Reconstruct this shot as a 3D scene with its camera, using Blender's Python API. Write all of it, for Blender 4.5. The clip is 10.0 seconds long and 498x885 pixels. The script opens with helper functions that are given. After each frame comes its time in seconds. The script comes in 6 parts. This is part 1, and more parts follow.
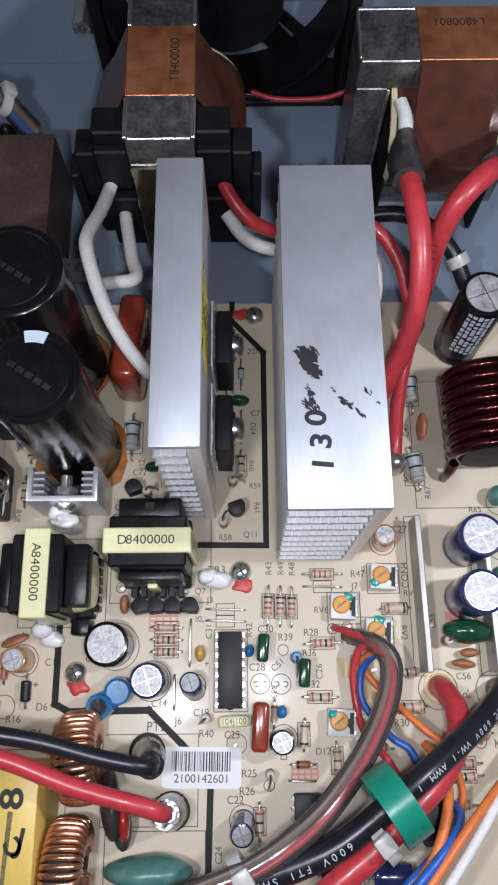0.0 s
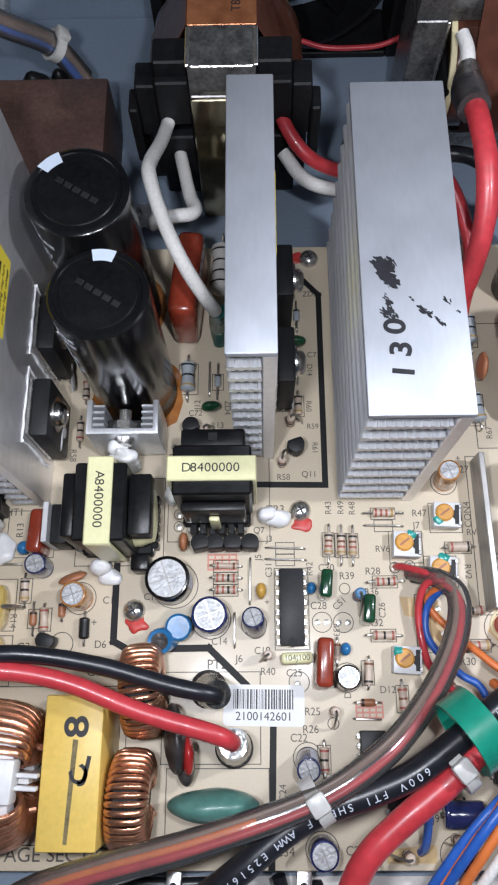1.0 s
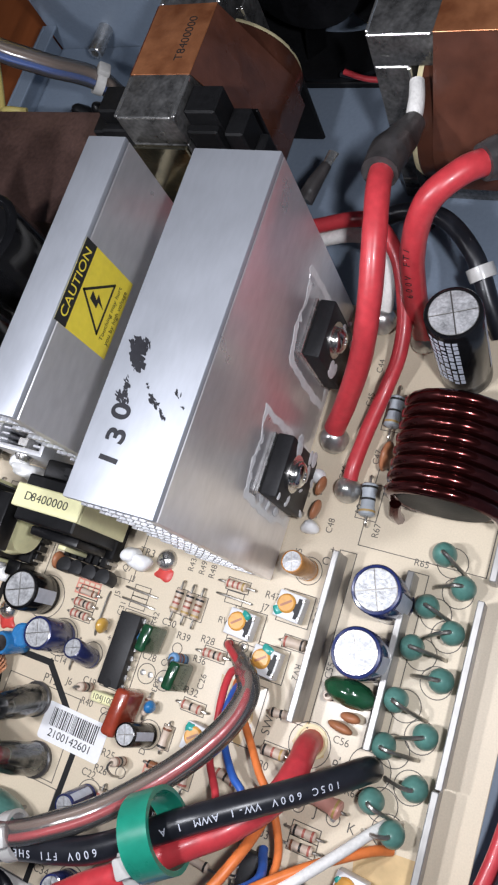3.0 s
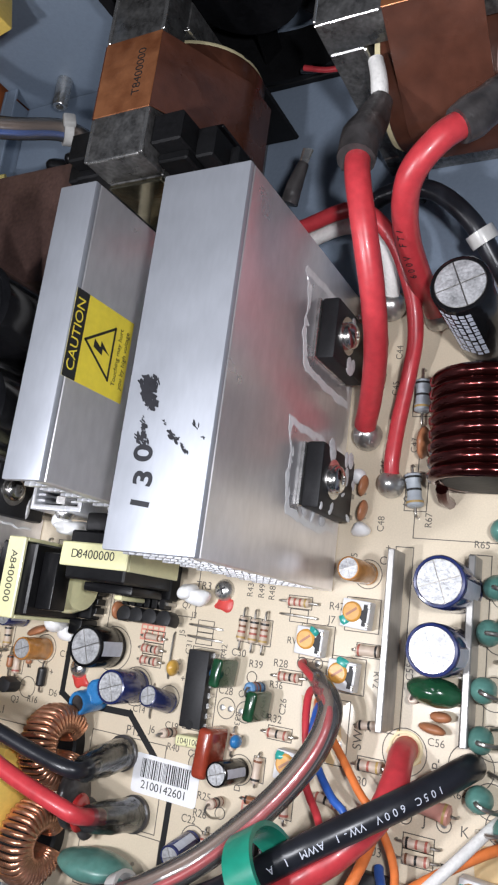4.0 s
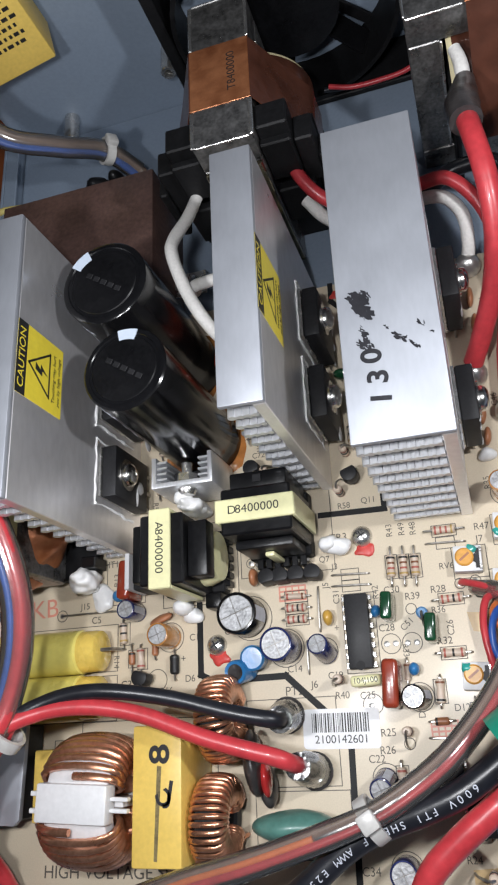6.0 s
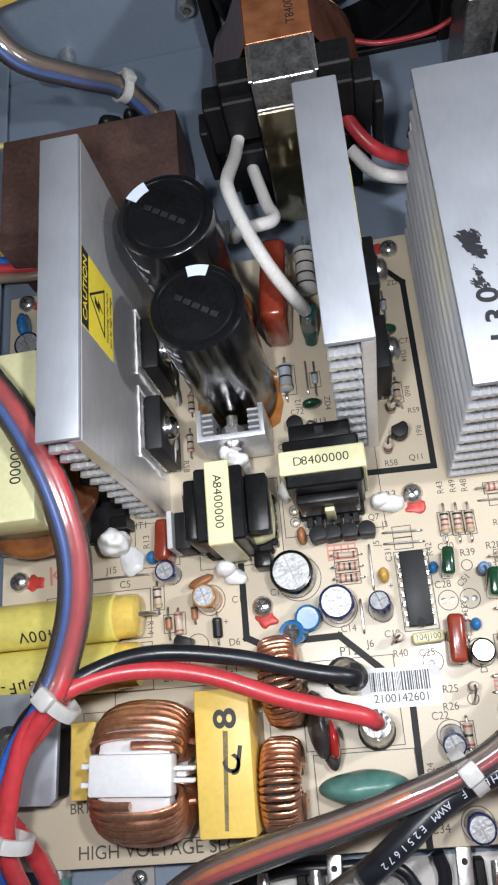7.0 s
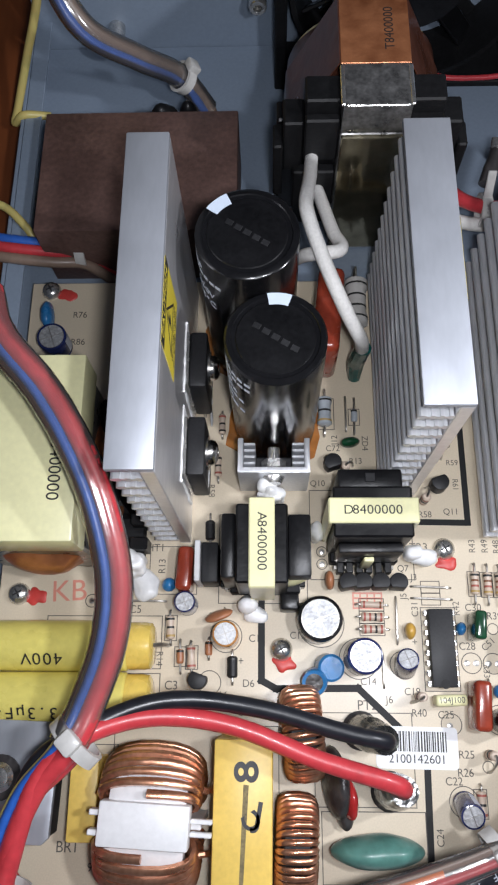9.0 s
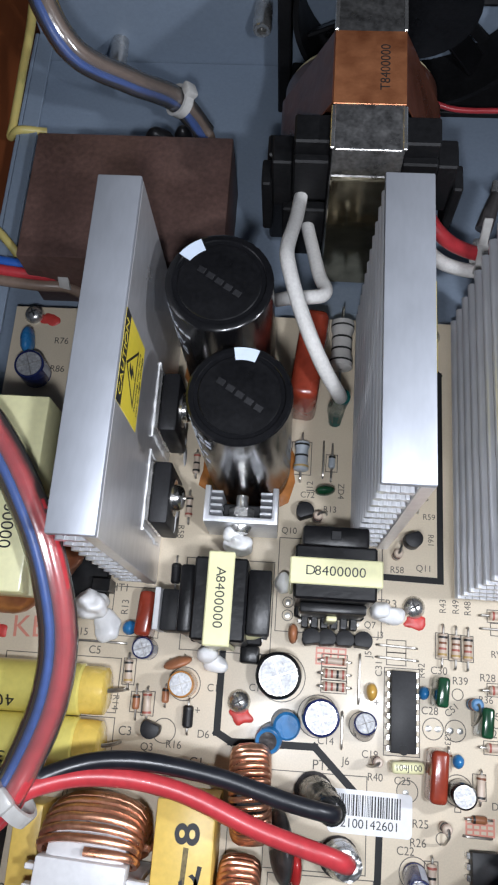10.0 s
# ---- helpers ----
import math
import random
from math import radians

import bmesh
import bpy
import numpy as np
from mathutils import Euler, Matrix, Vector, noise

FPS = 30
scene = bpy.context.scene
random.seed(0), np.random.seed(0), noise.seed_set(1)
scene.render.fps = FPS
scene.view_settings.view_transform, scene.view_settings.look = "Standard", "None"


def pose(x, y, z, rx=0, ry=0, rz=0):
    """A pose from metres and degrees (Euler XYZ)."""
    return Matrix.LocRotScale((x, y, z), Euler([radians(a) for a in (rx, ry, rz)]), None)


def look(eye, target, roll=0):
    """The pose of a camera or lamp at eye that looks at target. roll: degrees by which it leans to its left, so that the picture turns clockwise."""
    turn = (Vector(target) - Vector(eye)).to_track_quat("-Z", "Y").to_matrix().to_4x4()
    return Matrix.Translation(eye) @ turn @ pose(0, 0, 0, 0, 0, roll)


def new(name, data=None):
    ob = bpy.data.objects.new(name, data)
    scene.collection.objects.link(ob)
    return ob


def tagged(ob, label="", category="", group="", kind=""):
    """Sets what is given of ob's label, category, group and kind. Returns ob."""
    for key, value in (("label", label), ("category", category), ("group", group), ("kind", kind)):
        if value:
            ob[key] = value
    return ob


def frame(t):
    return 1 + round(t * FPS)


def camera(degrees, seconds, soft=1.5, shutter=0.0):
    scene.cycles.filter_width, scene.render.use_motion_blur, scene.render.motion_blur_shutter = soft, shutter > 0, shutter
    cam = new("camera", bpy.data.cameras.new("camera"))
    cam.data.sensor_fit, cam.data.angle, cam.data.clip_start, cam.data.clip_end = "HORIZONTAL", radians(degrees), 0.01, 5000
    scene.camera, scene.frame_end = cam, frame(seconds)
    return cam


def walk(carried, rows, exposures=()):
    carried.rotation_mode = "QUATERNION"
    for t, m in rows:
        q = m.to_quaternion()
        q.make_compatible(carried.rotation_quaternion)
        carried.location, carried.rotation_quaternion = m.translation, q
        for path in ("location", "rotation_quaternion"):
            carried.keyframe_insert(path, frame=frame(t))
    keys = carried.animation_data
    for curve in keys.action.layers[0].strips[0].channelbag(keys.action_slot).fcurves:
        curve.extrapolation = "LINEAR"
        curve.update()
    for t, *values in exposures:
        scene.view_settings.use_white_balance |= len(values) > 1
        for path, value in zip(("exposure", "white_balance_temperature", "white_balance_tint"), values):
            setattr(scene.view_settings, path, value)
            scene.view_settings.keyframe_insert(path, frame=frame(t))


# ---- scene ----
cam = camera(36.6, 10.0, soft=2.2)
PATH = [
    (0, (0.00000, 0.00000, 0.21200), (0.00000, 0.09080, -0.07393), -0.56),
    (0.5, (-0.01200, -0.01320, 0.20960), (-0.00756, 0.07954, -0.07567), 1.52),
    (1, (-0.01320, -0.01800, 0.20310), (-0.01797, 0.07646, -0.08160), -3.31),
    (1.2, (-0.00251, -0.01401, 0.20240), (-0.01324, 0.08080, -0.08202), -9.22),
    (1.4, (0.01666, -0.00299, 0.20503), (-0.02323, 0.09870, -0.07437), -20.04),
    (1.5, (0.02290, -0.00000, 0.20490), (-0.02604, 0.09898, -0.07404), -23.14),
    (1.8, (0.04816, 0.00930, 0.20186), (-0.02564, 0.10211, -0.07371), -27.88),
    (2, (0.06060, 0.01220, 0.20250), (-0.03127, 0.10377, -0.06801), -31.54),
    (2.5, (0.08810, 0.01550, 0.19690), (-0.02901, 0.09409, -0.06788), -41.28),
    (3, (0.09820, 0.02040, 0.18680), (-0.02689, 0.08663, -0.07771), -46.82),
    (3.2, (0.09852, 0.02145, 0.18499), (-0.03250, 0.08364, -0.07762), -52.41),
    (4.3, (0.09985, 0.02316, 0.18210), (-0.04115, 0.09230, -0.07352), -61.35),
    (4.5, (0.09570, 0.01970, 0.18200), (-0.03662, 0.09287, -0.07711), -59.97),
    (5, (0.06050, 0.00360, 0.19280), (-0.04767, 0.08420, -0.07516), -53.78),
    (5.5, (0.04390, -0.01280, 0.20570), (-0.04697, 0.08560, -0.06274), -46.35),
    (6, (0.03000, -0.02070, 0.20960), (-0.05279, 0.08648, -0.05809), -43.59),
    (6.2, (0.02101, -0.02240, 0.21124), (-0.05697, 0.08516, -0.05774), -42.46),
    (7.3, (-0.02742, -0.02737, 0.20315), (-0.05183, 0.07209, -0.07883), -19.81),
    (7.5, (-0.03180, -0.03010, 0.19770), (-0.04743, 0.06825, -0.08529), -14.60),
    (8, (-0.04480, -0.02580, 0.19400), (-0.04462, 0.06385, -0.09229), -2.92),
    (8.5, (-0.05530, -0.01850, 0.20060), (-0.06238, 0.07805, -0.08335), -4.97),
    (9, (-0.04980, -0.00910, 0.20600), (-0.05841, 0.08671, -0.07816), -5.06),
    (9.5, (-0.03770, -0.00130, 0.20770), (-0.05258, 0.08960, -0.07781), -7.33),
    (10, (-0.03690, 0.00790, 0.20570), (-0.05426, 0.09817, -0.07987), -7.35),
]
walk(cam, [(t, look(eye, target, roll)) for t, eye, target, roll in PATH],
     exposures=((0.0, -0.33, 6150, 14), (1.0, -0.12, 6150, 13), (2.0, -0.12, 6300, 15), (3.2, 0.03, 6350, 14), (4.5, 0.06, 6450, 13), (5.5, -0.15, 6500, 11.5),
                (6.2, -0.02, 6500, 11.5), (7.5, 0.22, 6350, 12), (8.0, 0.15, 6400, 13), (8.5, 0.08, 6350, 13.5), (9.5, 0.0, 6250, 12.6), (10.0, 0.0, 6150, 12)))

# ---- light: fixed lamps standing in for the camera's moving flash, dim room round it ----
scene.view_settings.exposure = 0.0
world = bpy.data.worlds.new("room")
world.use_nodes = True
world.node_tree.nodes["Background"].inputs[0].default_value = (0.62, 0.72, 0.9, 1)
world.node_tree.nodes["Background"].inputs[1].default_value = 0.05
scene.world = world
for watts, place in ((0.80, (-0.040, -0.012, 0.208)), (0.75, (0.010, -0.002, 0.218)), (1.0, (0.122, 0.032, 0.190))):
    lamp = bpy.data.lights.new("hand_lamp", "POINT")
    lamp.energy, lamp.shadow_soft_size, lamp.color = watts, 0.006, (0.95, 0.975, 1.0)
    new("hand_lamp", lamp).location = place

MM = 0.001


# ---- materials ----
def paint(name, col, rough=0.5, metal=0.0, vary=0.12, grain=600, stain=60, bump=0.05, coat=0.0, stretch=(1, 1, 1), rand=0.0,
          alpha=1.0, trans=0.0, col2=None, spec=0.5, rvary=0.12, coat_rough=0.08):
    """A surface with fine grain, larger stains and a slight relief; grain and stain are in cycles per metre."""
    m = bpy.data.materials.new(name)
    m.use_nodes = True
    n, l = m.node_tree.nodes, m.node_tree.links
    b = n["Principled BSDF"]
    tc, mp = n.new("ShaderNodeTexCoord"), n.new("ShaderNodeMapping")
    mp.inputs["Scale"].default_value = stretch
    l.new(tc.outputs["Object"], mp.inputs["Vector"])
    fine, big = n.new("ShaderNodeTexNoise"), n.new("ShaderNodeTexNoise")
    fine.inputs["Scale"].default_value, fine.inputs["Detail"].default_value = grain, 5
    big.inputs["Scale"].default_value, big.inputs["Detail"].default_value = stain, 4
    l.new(mp.outputs["Vector"], fine.inputs["Vector"])
    l.new(tc.outputs["Object"], big.inputs["Vector"])
    add = n.new("ShaderNodeMath")
    add.operation = "ADD"
    l.new(fine.outputs["Fac"], add.inputs[0])
    l.new(big.outputs["Fac"], add.inputs[1])
    ramp = n.new("ShaderNodeMapRange")
    ramp.inputs["From Min"].default_value, ramp.inputs["From Max"].default_value = 0.65, 1.35
    l.new(add.outputs[0], ramp.inputs["Value"])
    mix = n.new("ShaderNodeMix")
    mix.data_type = "RGBA"
    dark = col2 or tuple(c * (1 - 2 * vary) for c in col)
    lite = col if col2 else tuple(min(1, c * (1 + vary)) for c in col)
    mix.inputs["A"].default_value, mix.inputs["B"].default_value = (*dark, 1), (*lite, 1)
    l.new(ramp.outputs["Result"], mix.inputs["Factor"])
    out = mix.outputs["Result"]
    if rand:
        info, hsv, mr = n.new("ShaderNodeObjectInfo"), n.new("ShaderNodeHueSaturation"), n.new("ShaderNodeMapRange")
        mr.inputs["To Min"].default_value, mr.inputs["To Max"].default_value = 1 - rand, 1 + rand
        l.new(info.outputs["Random"], mr.inputs["Value"])
        l.new(mr.outputs["Result"], hsv.inputs["Value"])
        l.new(out, hsv.inputs["Color"])
        out = hsv.outputs["Color"]
    l.new(out, b.inputs["Base Color"])
    rr = n.new("ShaderNodeMapRange")
    rr.inputs["To Min"].default_value, rr.inputs["To Max"].default_value = max(0.02, rough - rvary), min(1, rough + rvary)
    l.new(big.outputs["Fac"], rr.inputs["Value"])
    l.new(rr.outputs["Result"], b.inputs["Roughness"])
    b.inputs["Metallic"].default_value, b.inputs["Alpha"].default_value = metal, alpha
    b.inputs["Coat Weight"].default_value, b.inputs["Coat Roughness"].default_value = coat, coat_rough
    b.inputs["Transmission Weight"].default_value = trans
    b.inputs["Specular IOR Level"].default_value = spec
    if bump:
        bp = n.new("ShaderNodeBump")
        bp.inputs["Strength"].default_value, bp.inputs["Distance"].default_value = bump, 0.0006
        l.new(add.outputs[0], bp.inputs["Height"])
        l.new(bp.outputs["Normal"], b.inputs["Normal"])
    return m


PCB = paint("board_laminate", (0.65, 0.555, 0.415), 0.42, vary=0.06, grain=2500, stain=45, bump=0.03, coat=0.15, coat_rough=0.15)
PCB_EDGE = paint("board_bare_patch", (0.62, 0.36, 0.13), 0.4, vary=0.1, grain=900, bump=0.02)
INK = paint("silkscreen_ink", (0.11, 0.095, 0.08), 0.6, vary=0.2, grain=3000, bump=0)
# Heat sinks: tops toned down, side plates and fins lightened, to offset lamp light.
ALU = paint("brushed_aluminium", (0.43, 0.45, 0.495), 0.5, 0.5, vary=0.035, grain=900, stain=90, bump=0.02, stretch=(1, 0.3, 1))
ALU_BACK = paint("lightened_aluminium", (0.83, 0.815, 0.83), 0.32, 0.72, vary=0.06, grain=500, stain=45, bump=0.02, stretch=(1, 0.4, 1))
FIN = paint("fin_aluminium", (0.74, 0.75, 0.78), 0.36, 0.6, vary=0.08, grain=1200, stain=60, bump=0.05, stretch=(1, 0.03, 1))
BLACK = paint("black_plastic", (0.007, 0.007, 0.008), 0.34, vary=0.25, grain=900, stain=90, bump=0.08, rvary=0.16, spec=0.3)
BLACK_MATT = paint("matt_black_plastic", (0.009, 0.009, 0.010), 0.55, vary=0.25, grain=900, stain=90, bump=0.1, spec=0.25)
EPOXY = paint("black_epoxy", (0.017, 0.017, 0.019), 0.5, vary=0.2, grain=1500, stain=150, bump=0.03, spec=0.35)
SLEEVE = paint("black_sleeve", (0.007, 0.007, 0.008), 0.2, vary=0.2, grain=500, stain=80, bump=0.05, coat=0.15, spec=0.35)
VENT = paint("capacitor_top", (0.52, 0.525, 0.54), 0.5, 0.5, vary=0.25, grain=1500, stain=350, bump=0.25)
NAVY = paint("navy_sleeve", (0.02, 0.03, 0.12), 0.2, vary=0.2, grain=600, stain=120, bump=0.03, coat=0.4)
PALE_INK = paint("pale_print", (0.55, 0.58, 0.66), 0.5, vary=0.1, bump=0)
BROWN_SLEEVE = paint("amber_sleeve", (0.55, 0.24, 0.06), 0.22, vary=0.25, grain=500, stain=150, bump=0.03, coat=0.4)
COPPER = paint("enamelled_copper", (0.86, 0.46, 0.30), 0.3, 0.88, vary=0.18, grain=900, stain=120, bump=0.04, coat=0.3, col2=(0.55, 0.24, 0.13))
MAROON = paint("maroon_enamel_wire", (0.075, 0.014, 0.013), 0.17, 0.9, vary=0.2, grain=700, stain=150, bump=0.03, coat=0.25)
FOIL = paint("copper_foil_tape", (0.58, 0.235, 0.105), 0.34, 0.55, vary=0.2, grain=260, stain=70, bump=0.55, col2=(0.26, 0.085, 0.035))
BROWN_TAPE = paint("brown_winding_tape", (0.105, 0.037, 0.022), 0.3, 0.1, vary=0.2, grain=200, stain=60, bump=0.35, coat=0.2)
FERRITE = paint("grey_core_steel", (0.27, 0.265, 0.26), 0.34, 0.8, vary=0.3, grain=900, stain=260, bump=0.12, rvary=0.28)
PAPER = paint("cream_insulation", (0.75, 0.66, 0.40), 0.6, vary=0.08, grain=900, bump=0.05)
PALE_YELLOW = paint("pale_yellow_tape", (0.80, 0.77, 0.45), 0.35, vary=0.05, grain=700, stain=60, bump=0.05, coat=0.2)
YELLOW = paint("yellow_plastic", (0.80, 0.56, 0.13), 0.42, vary=0.06, grain=800, stain=50, bump=0.05)
FILM_YELLOW = paint("yellow_film_wrap", (0.76, 0.66, 0.17), 0.3, vary=0.06, grain=500, stain=60, bump=0.08, coat=0.3)
FILM_END = paint("yellow_epoxy_end", (0.78, 0.56, 0.12), 0.25, vary=0.1, grain=500, stain=100, bump=0.15, coat=0.5)
WHITE = paint("white_plastic", (0.74, 0.74, 0.75), 0.4, vary=0.05, grain=700, stain=60, bump=0.05)
GLUE = paint("white_silicone", (0.86, 0.86, 0.86), 0.35, vary=0.05, grain=500, stain=150, bump=0.3)
THICK_INK = paint("black_screen_ink", (0.014, 0.014, 0.015), 0.55, vary=0.2, grain=3000, bump=0, spec=0.25)
GREASE = paint("thermal_grease", (0.74, 0.74, 0.75), 0.7, vary=0.12, grain=900, stain=180, bump=0.5)
BRIGHT = paint("polished_steel", (0.74, 0.72, 0.69), 0.22, 1.0, vary=0.1, grain=900, stain=200, bump=0.05, rvary=0.06)
STEEL = paint("bright_steel", (0.70, 0.69, 0.67), 0.26, 0.9, vary=0.15, grain=900, stain=200, bump=0.06)
SOLDER = paint("solder", (0.60, 0.59, 0.57), 0.32, 0.85, vary=0.15, grain=600, stain=250, bump=0.15)
LEAD = paint("tinned_lead", (0.42, 0.40, 0.37), 0.3, 0.9, vary=0.2, grain=900, bump=0.02)
RED_CABLE = paint("red_cable", (0.54, 0.045, 0.055), 0.36, vary=0.12, grain=500, stain=60, bump=0.06, coat=0.1)
BLACK_CABLE = paint("black_cable", (0.014, 0.015, 0.02), 0.33, vary=0.2, grain=500, stain=60, bump=0.06)
BLUE_CABLE = paint("blue_cable", (0.03, 0.12, 0.48), 0.36, vary=0.12, grain=500, stain=60, bump=0.05)
GREY_CABLE = paint("grey_brown_cable", (0.24, 0.17, 0.13), 0.36, vary=0.12, grain=500, stain=60, bump=0.05)
ORANGE_CABLE = paint("orange_cable", (0.75, 0.20, 0.05), 0.4, vary=0.1, grain=500, stain=60, bump=0.05)
WHITE_CABLE = paint("white_cable", (0.80, 0.78, 0.75), 0.55, vary=0.08, grain=1200, stain=80, bump=0.35)
YELLOW_CABLE = paint("yellow_green_cable", (0.62, 0.48, 0.16), 0.4, vary=0.1, grain=500, stain=60, bump=0.05, col2=(0.50, 0.46, 0.16))


def clear_plastic(name, tint, gloss, rough, bump, cloud):
    """Clear flexible tube: see-through, with a glossy skin."""
    m = bpy.data.materials.new(name)
    m.use_nodes = True
    n, l = m.node_tree.nodes, m.node_tree.links
    n.remove(n["Principled BSDF"])
    see, shine, mix, fr = n.new("ShaderNodeBsdfTransparent"), n.new("ShaderNodeBsdfGlossy"), n.new("ShaderNodeMixShader"), n.new("ShaderNodeFresnel")
    noise, bp, tc, mul = n.new("ShaderNodeTexNoise"), n.new("ShaderNodeBump"), n.new("ShaderNodeTexCoord"), n.new("ShaderNodeMath")
    see.inputs["Color"].default_value = (*tint, 1)
    shine.inputs["Roughness"].default_value = rough
    fr.inputs["IOR"].default_value = 1.5
    noise.inputs["Scale"].default_value, noise.inputs["Detail"].default_value = 160, 3
    bp.inputs["Strength"].default_value, bp.inputs["Distance"].default_value = bump, 0.001
    mul.operation, mul.inputs[1].default_value, mul.use_clamp = "MULTIPLY_ADD", 1.0, True
    mul.inputs[2].default_value = gloss
    l.new(tc.outputs["Object"], noise.inputs["Vector"])
    l.new(noise.outputs["Fac"], bp.inputs["Height"])
    l.new(bp.outputs["Normal"], shine.inputs["Normal"])
    l.new(bp.outputs["Normal"], fr.inputs["Normal"])
    l.new(fr.outputs["Fac"], mul.inputs[0])
    l.new(mul.outputs[0], mix.inputs["Fac"])
    milk, haze = n.new("ShaderNodeBsdfDiffuse"), n.new("ShaderNodeMixShader")
    milk.inputs["Color"].default_value, haze.inputs["Fac"].default_value = (0.62, 0.61, 0.60, 1), cloud
    l.new(see.outputs[0], haze.inputs[1])
    l.new(milk.outputs[0], haze.inputs[2])
    l.new(haze.outputs[0], mix.inputs[1])
    l.new(shine.outputs[0], mix.inputs[2])
    l.new(mix.outputs[0], n["Material Output"].inputs["Surface"])
    return m


CLEAR_PALE = clear_plastic("clear_post_sleeve", (0.74, 0.79, 0.78), 0.08, 0.14, 0.5, 0.02)
CLEAR = clear_plastic("clear_sheath", (0.92, 0.90, 0.88), 0.06, 0.16, 0.12, 0.09)
SHRINK = paint("dark_heat_shrink", (0.055, 0.05, 0.05), 0.34, vary=0.35, grain=300, stain=160, bump=0.6)
GREEN_TAPE = paint("green_cable_band", (0.012, 0.24, 0.16), 0.3, vary=0.1, grain=400, stain=90, bump=0.06, coat=0.2)
NYLON = paint("nylon_tie", (0.52, 0.51, 0.49), 0.34, vary=0.1, grain=500, bump=0.15, coat=0.2)
TEAL = paint("teal_epoxy", (0.095, 0.235, 0.20), 0.36, vary=0.14, grain=500, stain=120, bump=0.12, rand=0.08, coat=0.1)
DARK_GREEN = paint("dark_green_epoxy", (0.012, 0.07, 0.03), 0.2, vary=0.2, grain=400, stain=150, bump=0.06, coat=0.5, rand=0.1)
BLUE_EPOXY = paint("blue_epoxy", (0.03, 0.19, 0.45), 0.28, vary=0.12, grain=500, stain=150, bump=0.06, coat=0.3)
RUST_EPOXY = paint("rust_red_epoxy", (0.30, 0.045, 0.022), 0.24, vary=0.14, grain=500, stain=150, bump=0.08, coat=0.4)
BROWN_EPOXY = paint("tan_ceramic", (0.42, 0.17, 0.08), 0.4, vary=0.14, grain=500, stain=150, bump=0.08, rand=0.1)
OCHRE = paint("ochre_epoxy", (0.62, 0.36, 0.07), 0.3, vary=0.12, grain=500, stain=150, bump=0.08, coat=0.3)
BODY = paint("resistor_body", (0.62, 0.50, 0.40), 0.42, vary=0.08, grain=800, bump=0.05, rand=0.08)
BODY_GREY = paint("power_resistor_body", (0.42, 0.46, 0.50), 0.45, vary=0.08, grain=800, bump=0.05)
BODY_BLUE = paint("blue_resistor_body", (0.10, 0.24, 0.44), 0.4, vary=0.08, grain=800, bump=0.05)
BAND = {k: paint("band_" + k, c, 0.45, vary=0.08, bump=0) for k, c in
        {"red": (0.40, 0.11, 0.08), "black": (0.02, 0.02, 0.02), "brown": (0.2, 0.07, 0.03), "yellow": (0.7, 0.5, 0.05), "gold": (0.45, 0.3, 0.1)}.items()}
LABEL = paint("white_label_paper", (0.80, 0.80, 0.82), 0.45, vary=0.03, grain=900, bump=0.02)
STICKER = paint("yellow_warning_sticker", (0.85, 0.68, 0.06), 0.35, vary=0.05, grain=600, bump=0.02, coat=0.2)
PRINT = paint("black_print", (0.02, 0.02, 0.02), 0.5, vary=0.1, bump=0)
RED_MARK = paint("red_marker", (0.58, 0.055, 0.045), 0.4, vary=0.15, grain=600, stain=200, bump=0.1)
PINK_STAMP = paint("faded_red_stamp", (0.68, 0.27, 0.20), 0.45, vary=0.1, grain=900, bump=0)
MARKER = paint("black_marker", (0.02, 0.02, 0.025), 0.5, vary=0.2, bump=0)
TURQ = paint("turquoise_lacquer", (0.03, 0.36, 0.31), 0.3, vary=0.12, bump=0.05, coat=0.4)
KNOB = paint("orange_trimmer", (0.68, 0.33, 0.06), 0.35, vary=0.12, grain=700, bump=0.08, rand=0.12)
CASE = paint("pale_blue_painted_steel", (0.235, 0.29, 0.37), 0.5, vary=0.05, grain=900, stain=18, bump=0.04)
FIBRE = paint("brown_fibre_board", (0.125, 0.070, 0.058), 0.5, vary=0.22, grain=700, stain=70, bump=0.2)
WOOD = paint("orange_brown_wood", (0.30, 0.085, 0.025), 0.45, vary=0.25, grain=120, stain=25, bump=0.05, stretch=(1, 0.08, 1))
GREY_WHITE = paint("pale_blue_paint_mark", (0.58, 0.66, 0.78), 0.45, vary=0.04, bump=0)


# ---- mesh helpers; all in millimetres ----
def T(x=0, y=0, z=0, rx=0, ry=0, rz=0):
    return Matrix.LocRotScale((x, y, z), Euler([radians(a) for a in (rx, ry, rz)]), None)


def merge(bm, other, m=None):
    if m is not None:
        other.transform(m)
    me = bpy.data.meshes.new("tmp")
    other.to_mesh(me)
    other.free()
    bm.from_mesh(me)
    bpy.data.meshes.remove(me)
    return bm


def box(x0, x1, y0, y1, z0, z1, bevel=0.25, seg=1, bm=None, m=None):
    b = bmesh.new()
    bmesh.ops.create_cube(b, size=1)
    for v in b.verts:
        v.co = ((x0 + x1) / 2 + v.co.x * (x1 - x0), (y0 + y1) / 2 + v.co.y * (y1 - y0), (z0 + z1) / 2 + v.co.z * (z1 - z0))
    if bevel:
        bmesh.ops.bevel(b, geom=b.edges[:], offset=bevel, segments=seg, profile=0.5, affect="EDGES")
    if bm is None:
        if m is not None:
            b.transform(m)
        return b
    return merge(bm, b, m)


